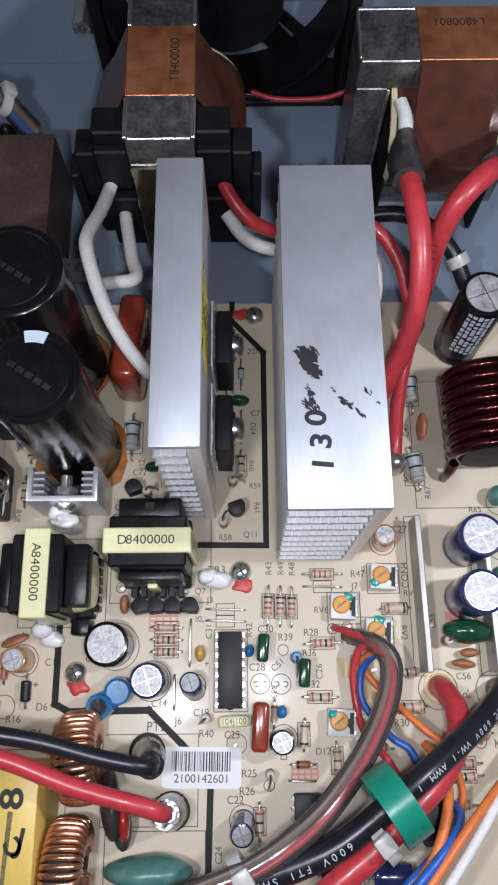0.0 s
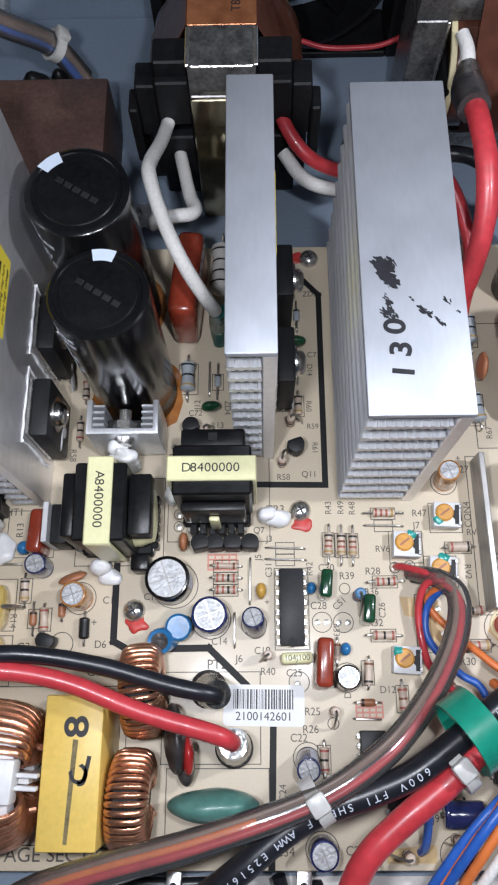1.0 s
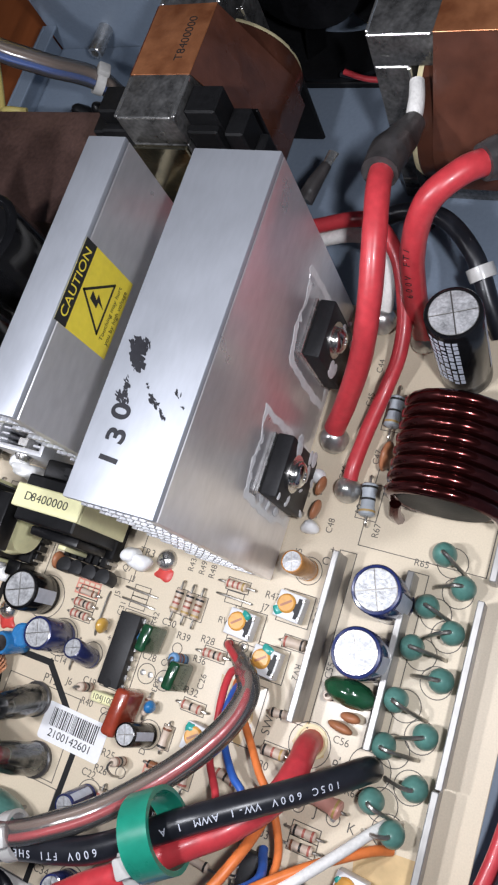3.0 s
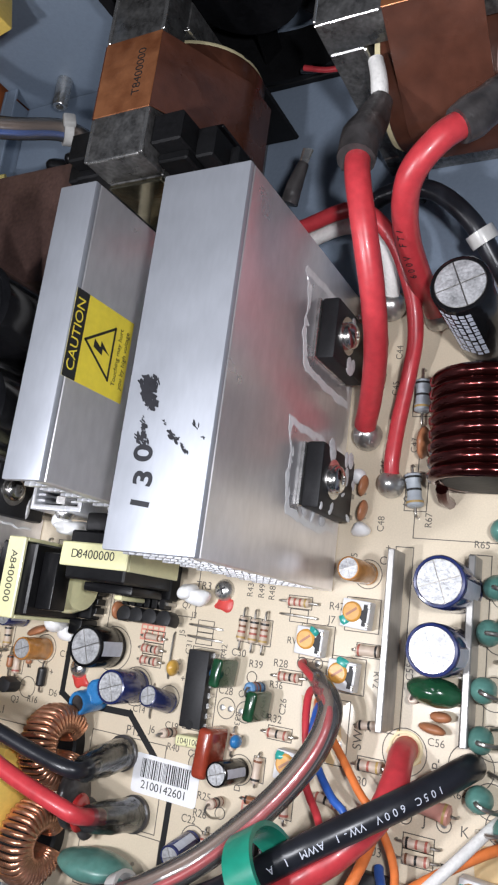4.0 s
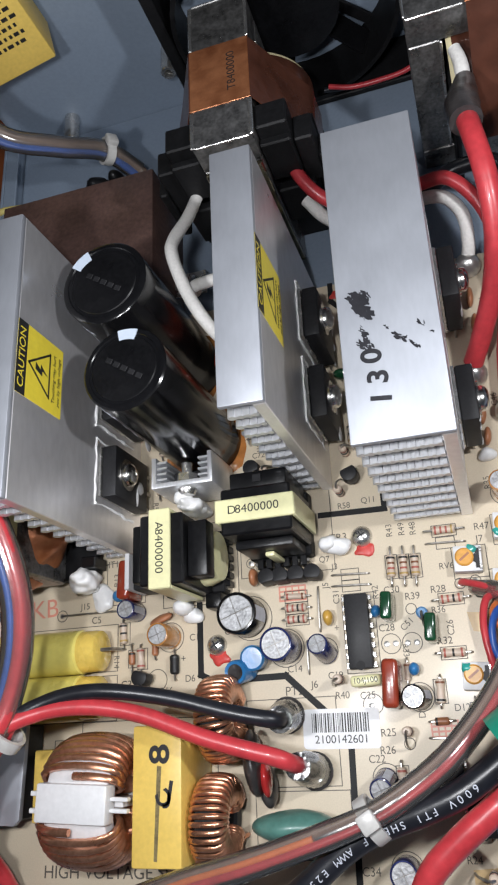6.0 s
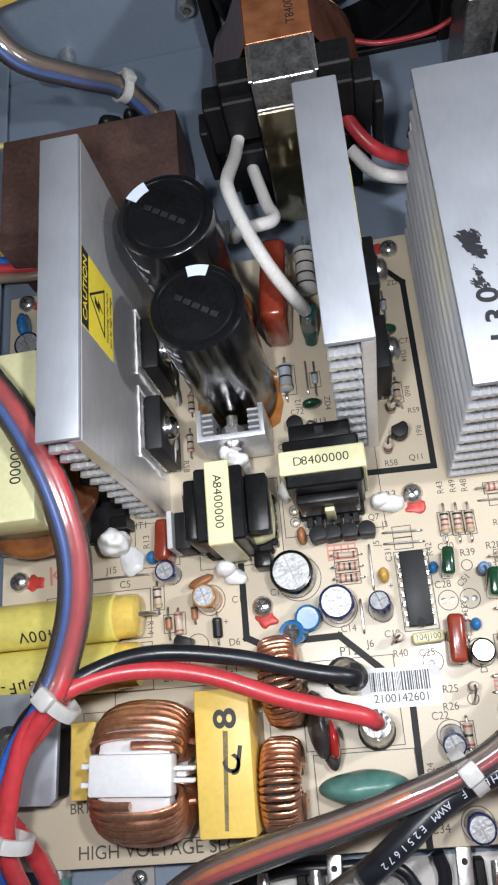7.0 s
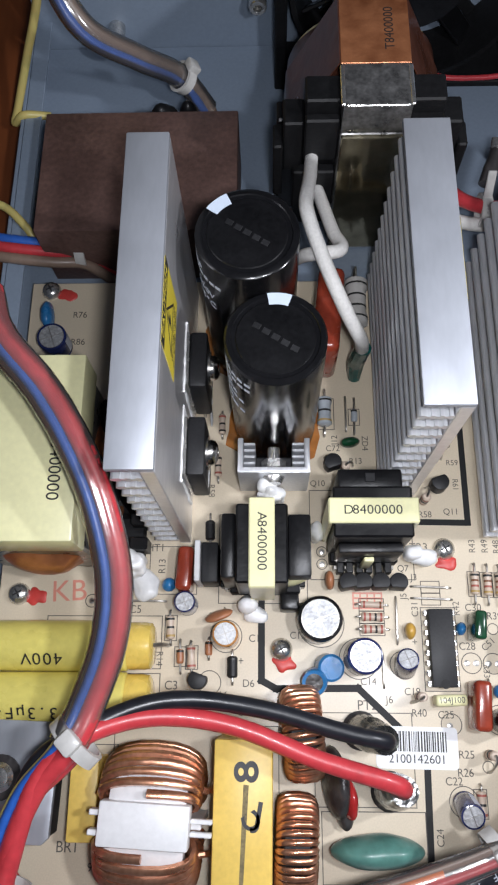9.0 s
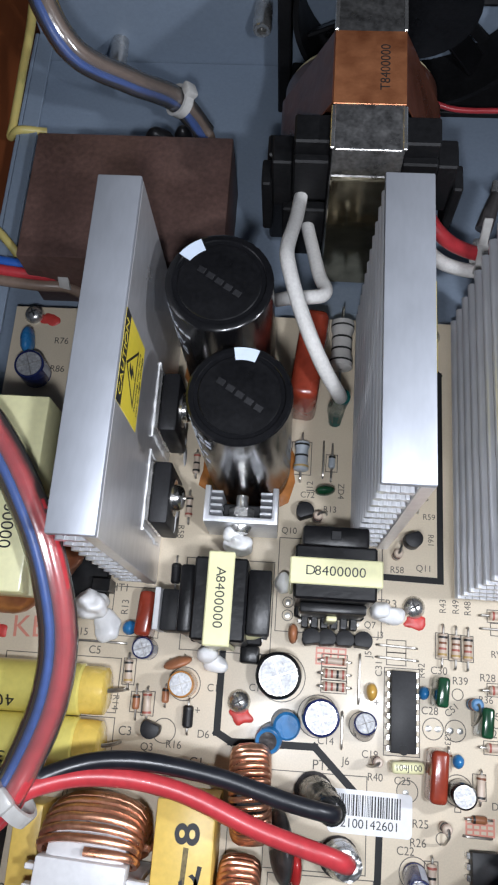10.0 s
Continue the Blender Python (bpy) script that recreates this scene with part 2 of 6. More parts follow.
def lathe(profile, seg=20, bm=None, m=None):
    """Turns (r, z) pairs about the z axis."""
    b = bmesh.new()
    rings = []
    for r, z in profile:
        if r < 1e-6:
            rings.append([b.verts.new((0, 0, z))])
        else:
            rings.append([b.verts.new((r * math.cos(2 * math.pi * i / seg), r * math.sin(2 * math.pi * i / seg), z)) for i in range(seg)])
    for a, c in zip(rings, rings[1:]):
        for i in range(seg):
            j = (i + 1) % seg
            if len(a) == 1 and len(c) > 1:
                b.faces.new((a[0], c[j], c[i]))
            elif len(c) == 1 and len(a) > 1:
                b.faces.new((a[i], a[j], c[0]))
            elif len(a) > 1:
                b.faces.new((a[i], a[j], c[j], c[i]))
    bmesh.ops.recalc_face_normals(b, faces=b.faces[:])
    if bm is None:
        if m is not None:
            b.transform(m)
        return b
    return merge(bm, b, m)


def smooth_path(pts, step=6):
    """Catmull-Rom through the points."""
    p = [Vector(q) for q in pts]
    p = [2 * p[0] - p[1]] + p + [2 * p[-1] - p[-2]]
    out = []
    for i in range(1, len(p) - 2):
        for k in range(step):
            t = k / step
            a, b, c, d = p[i - 1], p[i], p[i + 1], p[i + 2]
            out.append(0.5 * ((2 * b) + (c - a) * t + (2 * a - 5 * b + 4 * c - d) * t * t + (3 * b - a - 3 * c + d) * t ** 3))
    return out + [p[-2]]


def tube(pts, r, seg=10, step=6, bm=None, flat=1.0, closed=False, wob=0.0):
    """A round bar along a smooth path; r may be a list of radii, one for each point."""
    b = bmesh.new()
    path = smooth_path(pts, step) if step > 1 else [Vector(q) for q in pts]
    n = len(path)
    rr = r if isinstance(r, (list, tuple)) else [r] * len(pts)
    last, up = None, None
    rings = []
    for i, c in enumerate(path):
        if closed:
            d = (path[(i + 1) % n] - path[i - 1]).normalized()
        else:
            d = (path[min(i + 1, n - 1)] - path[max(i - 1, 0)]).normalized()
        if up is None:
            up = Vector((0, 0, 1)) if abs(d.z) < 0.9 else Vector((0, 1, 0))
        up = (up - d * up.dot(d)).normalized()
        side = d.cross(up)
        f = i / max(1, n - 1) * (len(rr) - 1)
        k = min(int(f), len(rr) - 2) if len(rr) > 1 else 0
        rad = rr[k] + (rr[min(k + 1, len(rr) - 1)] - rr[k]) * (f - k)
        rad *= 1 + wob * noise.noise(c * 0.25)
        rings.append([b.verts.new(c + rad * (math.cos(2 * math.pi * j / seg) * side + flat * math.sin(2 * math.pi * j / seg) * up)) for j in range(seg)])
    for a, c in zip(rings, rings[1:] + ([rings[0]] if closed else [])):
        for j in range(seg):
            k = (j + 1) % seg
            b.faces.new((a[j], c[j], c[k], a[k]))
    if not closed:
        b.faces.new(rings[0])
        b.faces.new(rings[-1][::-1])
    bmesh.ops.recalc_face_normals(b, faces=b.faces[:])
    return b if bm is None else merge(bm, b)


def prism(poly, z0, z1, bevel=0.0, bm=None, m=None):
    """An upright prism over a plan polygon."""
    b = bmesh.new()
    lo = [b.verts.new((x, y, z0)) for x, y in poly]
    hi = [b.verts.new((x, y, z1)) for x, y in poly]
    n = len(poly)
    b.faces.new(lo[::-1])
    b.faces.new(hi)
    for i in range(n):
        b.faces.new((lo[i], lo[(i + 1) % n], hi[(i + 1) % n], hi[i]))
    bmesh.ops.recalc_face_normals(b, faces=b.faces[:])
    if bevel:
        bmesh.ops.bevel(b, geom=b.edges[:], offset=bevel, segments=2, profile=0.5, affect="EDGES")
    if bm is None:
        if m is not None:
            b.transform(m)
        return b
    return merge(bm, b, m)


def blob(rx, ry, rz, rough=0.12, seed=0, sub=3, flatbase=None, bm=None, m=None, freq=0.25):
    b = bmesh.new()
    bmesh.ops.create_icosphere(b, subdivisions=sub, radius=1)
    for v in b.verts:
        k = 1 + rough * noise.noise(Vector((v.co.x * rx, v.co.y * ry, v.co.z * rz)) * freq + Vector((seed * 7.3, seed * 3.1, 0)))
        v.co = (v.co.x * rx * k, v.co.y * ry * k, v.co.z * rz * k)
        if flatbase is not None and v.co.z < flatbase:
            v.co.z = flatbase
    if bm is None:
        if m is not None:
            b.transform(m)
        return b
    return merge(bm, b, m)


def mesh_of(bm, name, material, sharp=35):
    bm.transform(Matrix.Diagonal((MM, MM, MM, 1)))
    me = bpy.data.meshes.new(name)
    bm.to_mesh(me)
    bm.free()
    me.materials.append(material)
    me.shade_smooth()
    me.set_sharp_from_angle(angle=radians(sharp))
    return me


def part(name, bm, material, parent, label="", m=None, sharp=35):
    """One mesh under a thing; bm may be a mesh that other parts share."""
    me = bm if isinstance(bm, bpy.types.Mesh) else mesh_of(bm, name, material, sharp)
    ob = new(name, me)
    ob.parent = parent
    if m is not None:
        mm = m.copy()
        mm.translation *= MM
        ob.matrix_basis = mm
    return tagged(ob, label)


def thing(name, label, category, x=0, y=0, z=0, rz=0, rx=0, ry=0, group="", kind=""):
    ob = new(name)
    ob.empty_display_size = 0.004
    mm = T(x, y, z, rx, ry, rz)
    mm.translation *= MM
    ob.matrix_basis = mm
    return tagged(ob, label, category, group, kind)


def at(x, y, z=0, rz=0, rx=0, ry=0):
    mm = T(x, y, z, rx, ry, rz)
    mm.translation *= MM
    return mm


TEXTS = []


def text(words, size, parent, m, material=INK, name="lettering", align="CENTER", squeeze=1.0):
    """Lettering in the built-in font, size in millimetres, turned into a mesh at the end."""
    cu = bpy.data.curves.new("lettering", "FONT")
    cu.body, cu.size, cu.align_x, cu.align_y = words, size * 1.35 * MM, align, "CENTER"
    cu.extrude = 0.00002
    cu.offset = 0.00016 if material is MARKER else 0.0
    ob = new(name, cu)
    TEXTS.append((ob, parent, m, material, squeeze, name))


def finish_texts():
    bpy.context.view_layer.update()
    deps = bpy.context.evaluated_depsgraph_get()
    for ob, parent, m, material, squeeze, name in TEXTS:
        me = bpy.data.meshes.new_from_object(ob.evaluated_get(deps))
        me.transform(Matrix.Diagonal((squeeze, 1, 1, 1)))
        me.materials.clear()
        me.materials.append(material)
        cu = ob.data
        bpy.data.objects.remove(ob)
        bpy.data.curves.remove(cu)
        o = new(name, me)
        o.parent = parent
        mm = m.copy()
        mm.translation *= MM
        o.matrix_basis = mm


def rod(p, q, r, seg=8):
    return tube([p, q], r, seg, 1)


# ---- the place: table, case, board ----
FLOOR = -9.0
table = tagged(new("table", mesh_of(box(-900, 900, -700, 900, -45, -13, 1), "table", WOOD)), "orange-brown wooden table under the opened case", "table", kind="structure")
case = thing("case", "open pale blue painted steel case of a power inverter", "case", kind="structure")
part("floor_plate", box(-132, 112, -112, 217, -11, FLOOR, 0.3), CASE, case)
part("back_wall", box(-132, 112, 217.2, 218.6, -11, 78, 0.3), CASE, case)
part("side_lip", box(-133.4, -132.2, -112, 216.8, -11, 3, 0.2), CASE, case)
part("side_flange", box(-132.0, -126.5, -112, 216.8, 2.0, 3.0, 0.2), CASE, case)
part("side_wall", box(112.2, 113.4, -112, 216.8, -11, 60, 0.3), CASE, case)
part("front_lip", box(-132, 112, -113.6, -112.2, -11, 18, 0.3), CASE, case)
for px, pz in ((-104, 0), (-104, 40), (-53.6, 17)):
    peg = lathe([(0, 0), (3.0, 0), (3.0, 11.4), (2.6, 12), (1.5, 12), (1.5, 8), (0, 8)], 20)
    part("standoff", peg, STEEL, case, m=T(px, 217.1, pz, 90))

# room beyond the table
room = thing("room", "dim room walls beyond the table", "room", kind="structure")
ROOMPAINT = paint("dim_room_wall", (0.35, 0.36, 0.38), 0.8, vary=0.08, grain=20, stain=3, bump=0.02)
part("wall_north", box(-2200, 2200, 1800, 1850, -800, 1900, 1), ROOMPAINT, room)
part("wall_west", box(-2250, -2200, -1800, 1800, -800, 1900, 1), ROOMPAINT, room)
part("wall_east", box(2200, 2250, -1800, 1800, -800, 1900, 1), ROOMPAINT, room)
part("floor_boards", box(-2200, 2200, -1800, 1800, -850, -800, 1), ROOMPAINT, room)

board = thing("circuit_board", "beige circuit board with black silkscreen print, fully populated", "circuit board", kind="structure")
BX0, BX1, BY0, BY1 = -124.0, 91.0, -58.6, 113.2
part("laminate", box(BX0, BX1, BY0, BY1, -1.6, 0, 0.15), PCB, board)
for sx, sy in ((-118, 110), (2, 108.7), (-2.6, 29), (-47.2, 2.5), (-118.6, 16.6), (78, 108), (-118, -54), (77, -54)):
    part("standoff", rod((sx, sy, FLOOR), (sx, sy, -1.6), 3), STEEL, board)


def line(pts, w, bm, z=0.02):
    for k, ((x0, y0), (x1, y1)) in enumerate(zip(pts, pts[1:])):
        L, a = math.hypot(x1 - x0, y1 - y0), math.degrees(math.atan2(y1 - y0, x1 - x0))
        box(-w / 2, L + w / 2, -w / 2, w / 2, -0.02, z + 0.04 + 0.02 * (k % 2), 0, bm=bm, m=T(x0, y0, 0, 0, 0, a))


def frame_line(x0, x1, y0, y1, w, bm):
    line([(x0, y0), (x1, y0), (x1, y1), (x0, y1), (x0, y0)], w, bm)


thick = bmesh.new()
line([(-52.4, 14.5), (-52.4, -5.2), (-48.6, -7.2), (-27.3, -7), (-17.7, -16.1)], 1.8, thick)
line([(-10.8, -27), (-11.6, -58)], 1.7, thick)
line([(-4.9, 113), (-5.0, 107), (4.6, 96.4), (4.6, 36.7), (-14, 37)], 1.7, thick)
part("screen_line", thick, THICK_INK, board)

SIDE = Matrix(((0, 0, 1, 0), (1, 0, 0, 0), (0, 1, 0, 0), (0, 0, 0, 1)))

# ---- heat sinks ----
def heatsink(x0, x1, y0, y1, z1, label, fins=11):
    """An extruded comb: a plate on its right, a top slab, ribbed fins that point to its left."""
    hs = thing("heat_sink", label, "heat sink", x0, y0, 0, group="heat sinks")
    w, d = x1 - x0, y1 - y0
    # the plate's paler tone makes up for light the lamps don't give it
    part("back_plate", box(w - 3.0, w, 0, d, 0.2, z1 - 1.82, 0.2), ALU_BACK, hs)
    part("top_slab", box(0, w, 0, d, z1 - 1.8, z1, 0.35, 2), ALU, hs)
    pitch = (z1 - 11.2) / (fins - 1)
    prof = []
    n = max(3, int((w - 3.2) / 1.7))
    step = (w - 3.2) / n
    # a rounded nose along the free edge, then the ribbed flanks
    nose = 1.05
    prof += [(nose * (1 - math.cos(q)), nose * math.sin(q)) for q in (0.25, 0.7, 1.15, 1.57)] + [(step * 0.95, nose)]
    for i in range(1, n):
        a = i * step
        prof += [(a, 0.6), (a + step * 0.45, 0.6), (a + step * 0.5, 1.05), (a + step * 0.95, 1.05)]
    top = prof + [(w - 3.1, 0.5)]
    poly = top + [(x, -y) for x, y in reversed(top)]
    b = bmesh.new()
    fr = [b.verts.new((x, 0, z)) for x, z in poly]
    bk = [b.verts.new((x, d, z)) for x, z in poly]
    b.faces.new(fr)
    b.faces.new(bk[::-1])
    for i in range(len(poly)):
        j = (i + 1) % len(poly)
        b.faces.new((fr[i], bk[i], bk[j], fr[j]))
    bmesh.ops.recalc_face_normals(b, faces=b.faces[:])
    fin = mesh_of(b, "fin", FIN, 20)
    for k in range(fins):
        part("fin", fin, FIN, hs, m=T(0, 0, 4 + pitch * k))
    return hs


hs_wide = heatsink(7.4, 28.4, 32.0, 112.0, 67.8, "wide finned aluminium heat sink, marker digits on its top", 9)
hs_mid = heatsink(-20.2, -9.7, 44.4, 112.8, 69.8, "narrow finned aluminium heat sink with a warning sticker")
hs_left = heatsink(-81.4, -71.8, 31.0, 108.6, 71.5, "finned aluminium heat sink beside the high-voltage transformer")


def transistor(x, y, z, w=15.5, h=21, label="black power transistor screwed to a heat sink", dirty=0):
    """A TO-247 package flat on a plate whose face looks to +x."""
    t = thing("power_transistor", label, "transistor", x, y, z, group="power transistors")
    b = box(0.9, 5.4, -w / 2, w / 2, 0, h, 0.7, 2)
    part("package", b, EPOXY, t)
    part("metal_tab", box(0.05, 0.88, -w / 2 + 0.3, w / 2 - 0.3, -0.5, h + 0.6, 0.1), STEEL, t)
    part("screw", lathe([(0, 2.6), (0.9, 2.6), (1.0, 3.0), (2.0, 2.9), (3.0, 2.3), (3.4, 1.5), (3.4, 0), (0, 0)], 24), BRIGHT, t, m=T(5.42, 0, h * 0.70, 0, 90, 0))
    part("washer", lathe([(4.7, 0), (4.7, 0.7), (1.5, 0.7), (1.5, 0), (4.7, 0)], 24), BRIGHT, t, m=T(5.35, 0, h * 0.70, 0, 90, 0))
    for k in (-1, 0, 1):
        part("pin", box(2.6, 3.3, k * 5.4 - 0.6, k * 5.4 + 0.6, -z - 0.2, 0.2, 0.1), LEAD, t)
    if dirty:
        rnd = random.Random(int(y))
        for k in range(dirty):
            dab = blob(0.35, rnd.uniform(0.6, 3.0), rnd.uniform(0.4, 2.6), 0.5, k, 2, m=T(rnd.choice((0.3, 5.25)), rnd.uniform(-w / 2 - 1, w / 2 + 1), rnd.uniform(-1, h * (0.95 if dirty > 20 else 0.5)), rnd.uniform(-40, 40)))
            part("grease_smear", dab, GREASE, t)
    return t


def grease_edge(x, y, z, w, h, seed):
    """A thin ragged white line squeezed out round a transistor on a face that looks to +x."""
    g = thing("grease_line", "thin ragged white grease line round a transistor", "thermal grease", x, y, z, group="grease lines")
    rnd = random.Random(seed)
    for p0, q0, p1, q1 in ((-w, 0, -w, h), (-w, h, w, h), (w, h, w, 0)):
        n = 9
        mid = [(p0 + (p1 - p0) * i / n + rnd.gauss(0, 0.25), q0 + (q1 - q0) * i / n + rnd.gauss(0, 0.25)) for i in range(n + 1)]
        part("bead", tube([(0, p, q) for p, q in mid], [rnd.uniform(0.12, 0.5) for _ in mid], 6, 3), GLUE, g)


for gx, gy, gz in ((-9.6, 88.5, 6.0), (-9.6, 64.5, 5.0), (-71.7, 74.0, 6.0), (-71.7, 50.5, 5.5)):
    grease_edge(gx, gy, gz, 9.4, 24, int(gy))
transistor(28.5, 92.0, 7.5, dirty=16)
transistor(28.5, 56.5, 7.0, dirty=30)
transistor(-9.6, 88.5, 7.0, dirty=16)
transistor(-9.6, 64.5, 6.0, dirty=16)
transistor(-71.7, 74.0, 7.0, dirty=8)
transistor(-71.7, 50.5, 6.5, dirty=8)
for gy, gw in ((92, 12.5), (56.5, 11.5)):
    g = thing("thermal_pad", "white thermal grease patch spread on aluminium", "thermal grease", 28.42, gy, 0)
    b = bmesh.new()
    rnd = random.Random(int(gy))
    poly = [(-gw + rnd.uniform(-1, 1), 3), (gw + rnd.uniform(-1, 1), 3), (gw + rnd.uniform(-1, 1), 20), (gw + rnd.uniform(-2, 1), 37), (gw * 0.3, 34), (-gw * 0.2, 35), (-gw * 0.9, 33), (-gw, 20)]
    edge = []
    for (p0, q0), (p1, q1) in zip(poly, poly[1:] + poly[:1]):
        for i in range(6):
            edge.append((p0 + (p1 - p0) * i / 6 + rnd.gauss(0, 0.28), q0 + (q1 - q0) * i / 6 + rnd.gauss(0, 0.28)))
    prism(edge, 0, 0.06, bm=b, m=SIDE)
    part("smear", b, GLUE, g)
    inner = bmesh.new()
    prism([(p * 0.85 + rnd.gauss(0, 0.5), 19 + (q - 19) * 0.9 + rnd.gauss(0, 0.6)) for p, q in edge], 0.02, 0.1, bm=inner, m=SIDE)
    part("thin_smear", inner, ALU_BACK, g, "bare metal rubbed through the grease")


# ---- marker digits and stickers ----
def marks_on_top():
    g = thing("marker_writing", "black marker digits and smudges on aluminium", "writing", 7.4, 32, 67.85)
    for s, x, y, rz in (("1", 7.5, 9.1, 84), ("3", 7.3, 14.0, 84), ("0", 6.4, 18.9, 84)):
        text(s, 4.4, g, T(x, y, 0.02, 0, 0, rz), MARKER, "digit", squeeze=1.15)
    rnd = random.Random(5)
    b = bmesh.new()
    k = 0
    for x0, y0, x1, y1, count, w in ((3.6, 34.5, 6.8, 33.6, 22, 0.5), (4.0, 33.6, 5.4, 28.6, 46, 0.75), (5.0, 33.0, 6.4, 27.6, 40, 0.65), (4.6, 29.6, 7.4, 29.0, 24, 0.5), (6.6, 33.2, 5.6, 30.0, 18, 0.4), (4.6, 26.4, 5.8, 22.0, 30, 0.45), (4.0, 22.4, 6.4, 20.4, 26, 0.45),
                                     (11.4, 23.0, 13.4, 21.4, 18, 0.4), (14.6, 20.6, 16.2, 19.0, 14, 0.3), (16.4, 24.8, 17.4, 24.2, 8, 0.25), (18.8, 22.2, 19.6, 21.8, 5, 0.2), (9.6, 25.4, 10.4, 24.6, 6, 0.2)):
        for i in range(count):
            f = rnd.random()
            cx, cy = x0 + (x1 - x0) * f + rnd.gauss(0, w * 0.7), y0 + (y1 - y0) * f + rnd.gauss(0, w * 0.7)
            rr, n, sq, ax = rnd.uniform(0.14, w * 1.2), 10, rnd.uniform(0.3, 0.75), rnd.gauss(2.3, 0.4)
            poly = []
            for j in range(n):
                an = 2 * math.pi * j / n
                r = rr * rnd.uniform(0.85, 1.15)
                p, q = r * 1.7 * math.cos(an), r * sq * math.sin(an)
                poly.append((cx + p * math.cos(ax) - q * math.sin(ax), cy + p * math.sin(ax) + q * math.cos(ax)))
            k += 1
            prism(poly, 0.0, 0.01 + 0.0002 * k, bm=b)
    tagged(part("smudge", b, MARKER, g), kind="stuff")


marks_on_top()


def warning_sticker(x, y, z):
    """On a face that looks to +x; 20.5 mm tall, 20 mm along y."""
    s = thing("warning_sticker", "yellow and black high-voltage caution sticker on aluminium", "sticker", x, y, z, group="warning stickers")
    sheet = part("sheet", prism([(-10, -10.3), (10, -10.3), (10, 10.3), (-10, 10.3)], 0, 0.08, m=SIDE), STICKER, s)
    part("black_band", prism([(-10, 6.2), (10, 6.2), (10, 10.32), (-10, 10.32)], 0.06, 0.12, m=SIDE), PRINT, sheet)
    text("CAUTION", 2.6, sheet, T(0.13, 0, 8.2) @ SIDE, STICKER, "heading", squeeze=1.05)
    tri = bmesh.new()
    c = [(-6.2, -4.2), (6.2, -4.2), (0, 5.2)]
    for (a0, b0), (a1, b1) in zip(c, c[1:] + c[:1]):
        L, ang = math.hypot(a1 - a0, b1 - b0), math.degrees(math.atan2(b1 - b0, a1 - a0))
        box(-0.3, L + 0.3, -0.3, 0.3, 0.08, 0.13, 0, bm=tri, m=SIDE @ T(a0, b0, 0, 0, 0, ang))
    prism([(-0.6, 2.2), (1.3, 2.2), (0.1, -0.1), (1.6, -0.1), (-0.7, -3.4), (0.0, -0.9), (-1.5, -0.9)], 0.08, 0.13, bm=tri, m=SIDE)
    part("triangle", tri, PRINT, sheet)
    text("Touching may hurt", 1.35, sheet, T(0.13, 0, -6.3) @ SIDE, PRINT, "small_print")
    text("you by high voltage", 1.35, sheet, T(0.13, 0, -8.6) @ SIDE, PRINT, "small_print")


warning_sticker(-9.68, 77.2, 59.0)
warning_sticker(-71.78, 68.4, 59.4)


# ---- capacitors ----
def can(x, y, r, h, sleeve, label, lean=(0, 0), stripe=True, vent=True, name="electrolytic_capacitor", group="electrolytic capacitors", z=0, stripe_at=0.0):
    """A radial can: sleeve with a rolled bead, bare scored top, pale minus stripe."""
    t = thing(name, label, "capacitor", x, y, z, rx=lean[0], ry=lean[1], group=group)
    part("sleeve", lathe([(0, 0.2), (r * 0.9, 0.2), (r, 0.6), (r, h * 0.10), (r * 0.965, h * 0.13), (r, h * 0.16), (r, h - 0.5), (r * 0.96, h - 0.1), (r * 0.87, h), (r * 0.85, h - 0.25), (0, h - 0.25)], 32), sleeve, t)
    if vent:
        b = bmesh.new()
        for k in range(4):
            n = 9
            g = 0.04 + 0.018 * r
            pts = [(g, g)] + [(g + (r * 0.84 - 2 * g) * math.cos(math.pi / 2 * i / (n - 1)), g + (r * 0.84 - 2 * g) * math.sin(math.pi / 2 * i / (n - 1))) for i in range(n)]
            prism(pts, h - 0.3, h - 0.08, bm=b, m=T(0, 0, 0, 0, 0, 90 * k + 20))
        part("bare_top", b, VENT, t)
        part("score_ring", lathe([(0, h - 0.2), (r * 0.845, h - 0.2), (r * 0.845, h - 0.32), (0, h - 0.32)], 32), LEAD, t)
    if stripe:
        b = bmesh.new()
        for k in range(5):
            a0, a1 = math.radians(-20 + stripe_at + 8 * k), math.radians(-20 + stripe_at + 8 * (k + 1))
            lo, hi = h * 0.2, h * 0.93
            q = [(r + 0.04) * math.cos(a0), (r + 0.04) * math.sin(a0), (r + 0.04) * math.cos(a1), (r + 0.04) * math.sin(a1)]
            vs = [b.verts.new(p) for p in ((q[0], q[1], lo), (q[2], q[3], lo), (q[2], q[3], hi), (q[0], q[1], hi))]
            b.faces.new(vs)
        bmesh.ops.remove_doubles(b, verts=b.verts[:], dist=0.01)
        part("stripe", b, PALE_INK, t)
    for s in (-1, 1):
        part("lead", rod((s * r * 0.45, 0, -0.3), (s * r * 0.45, 0, 0.4), 0.3), LEAD, t)
    return t


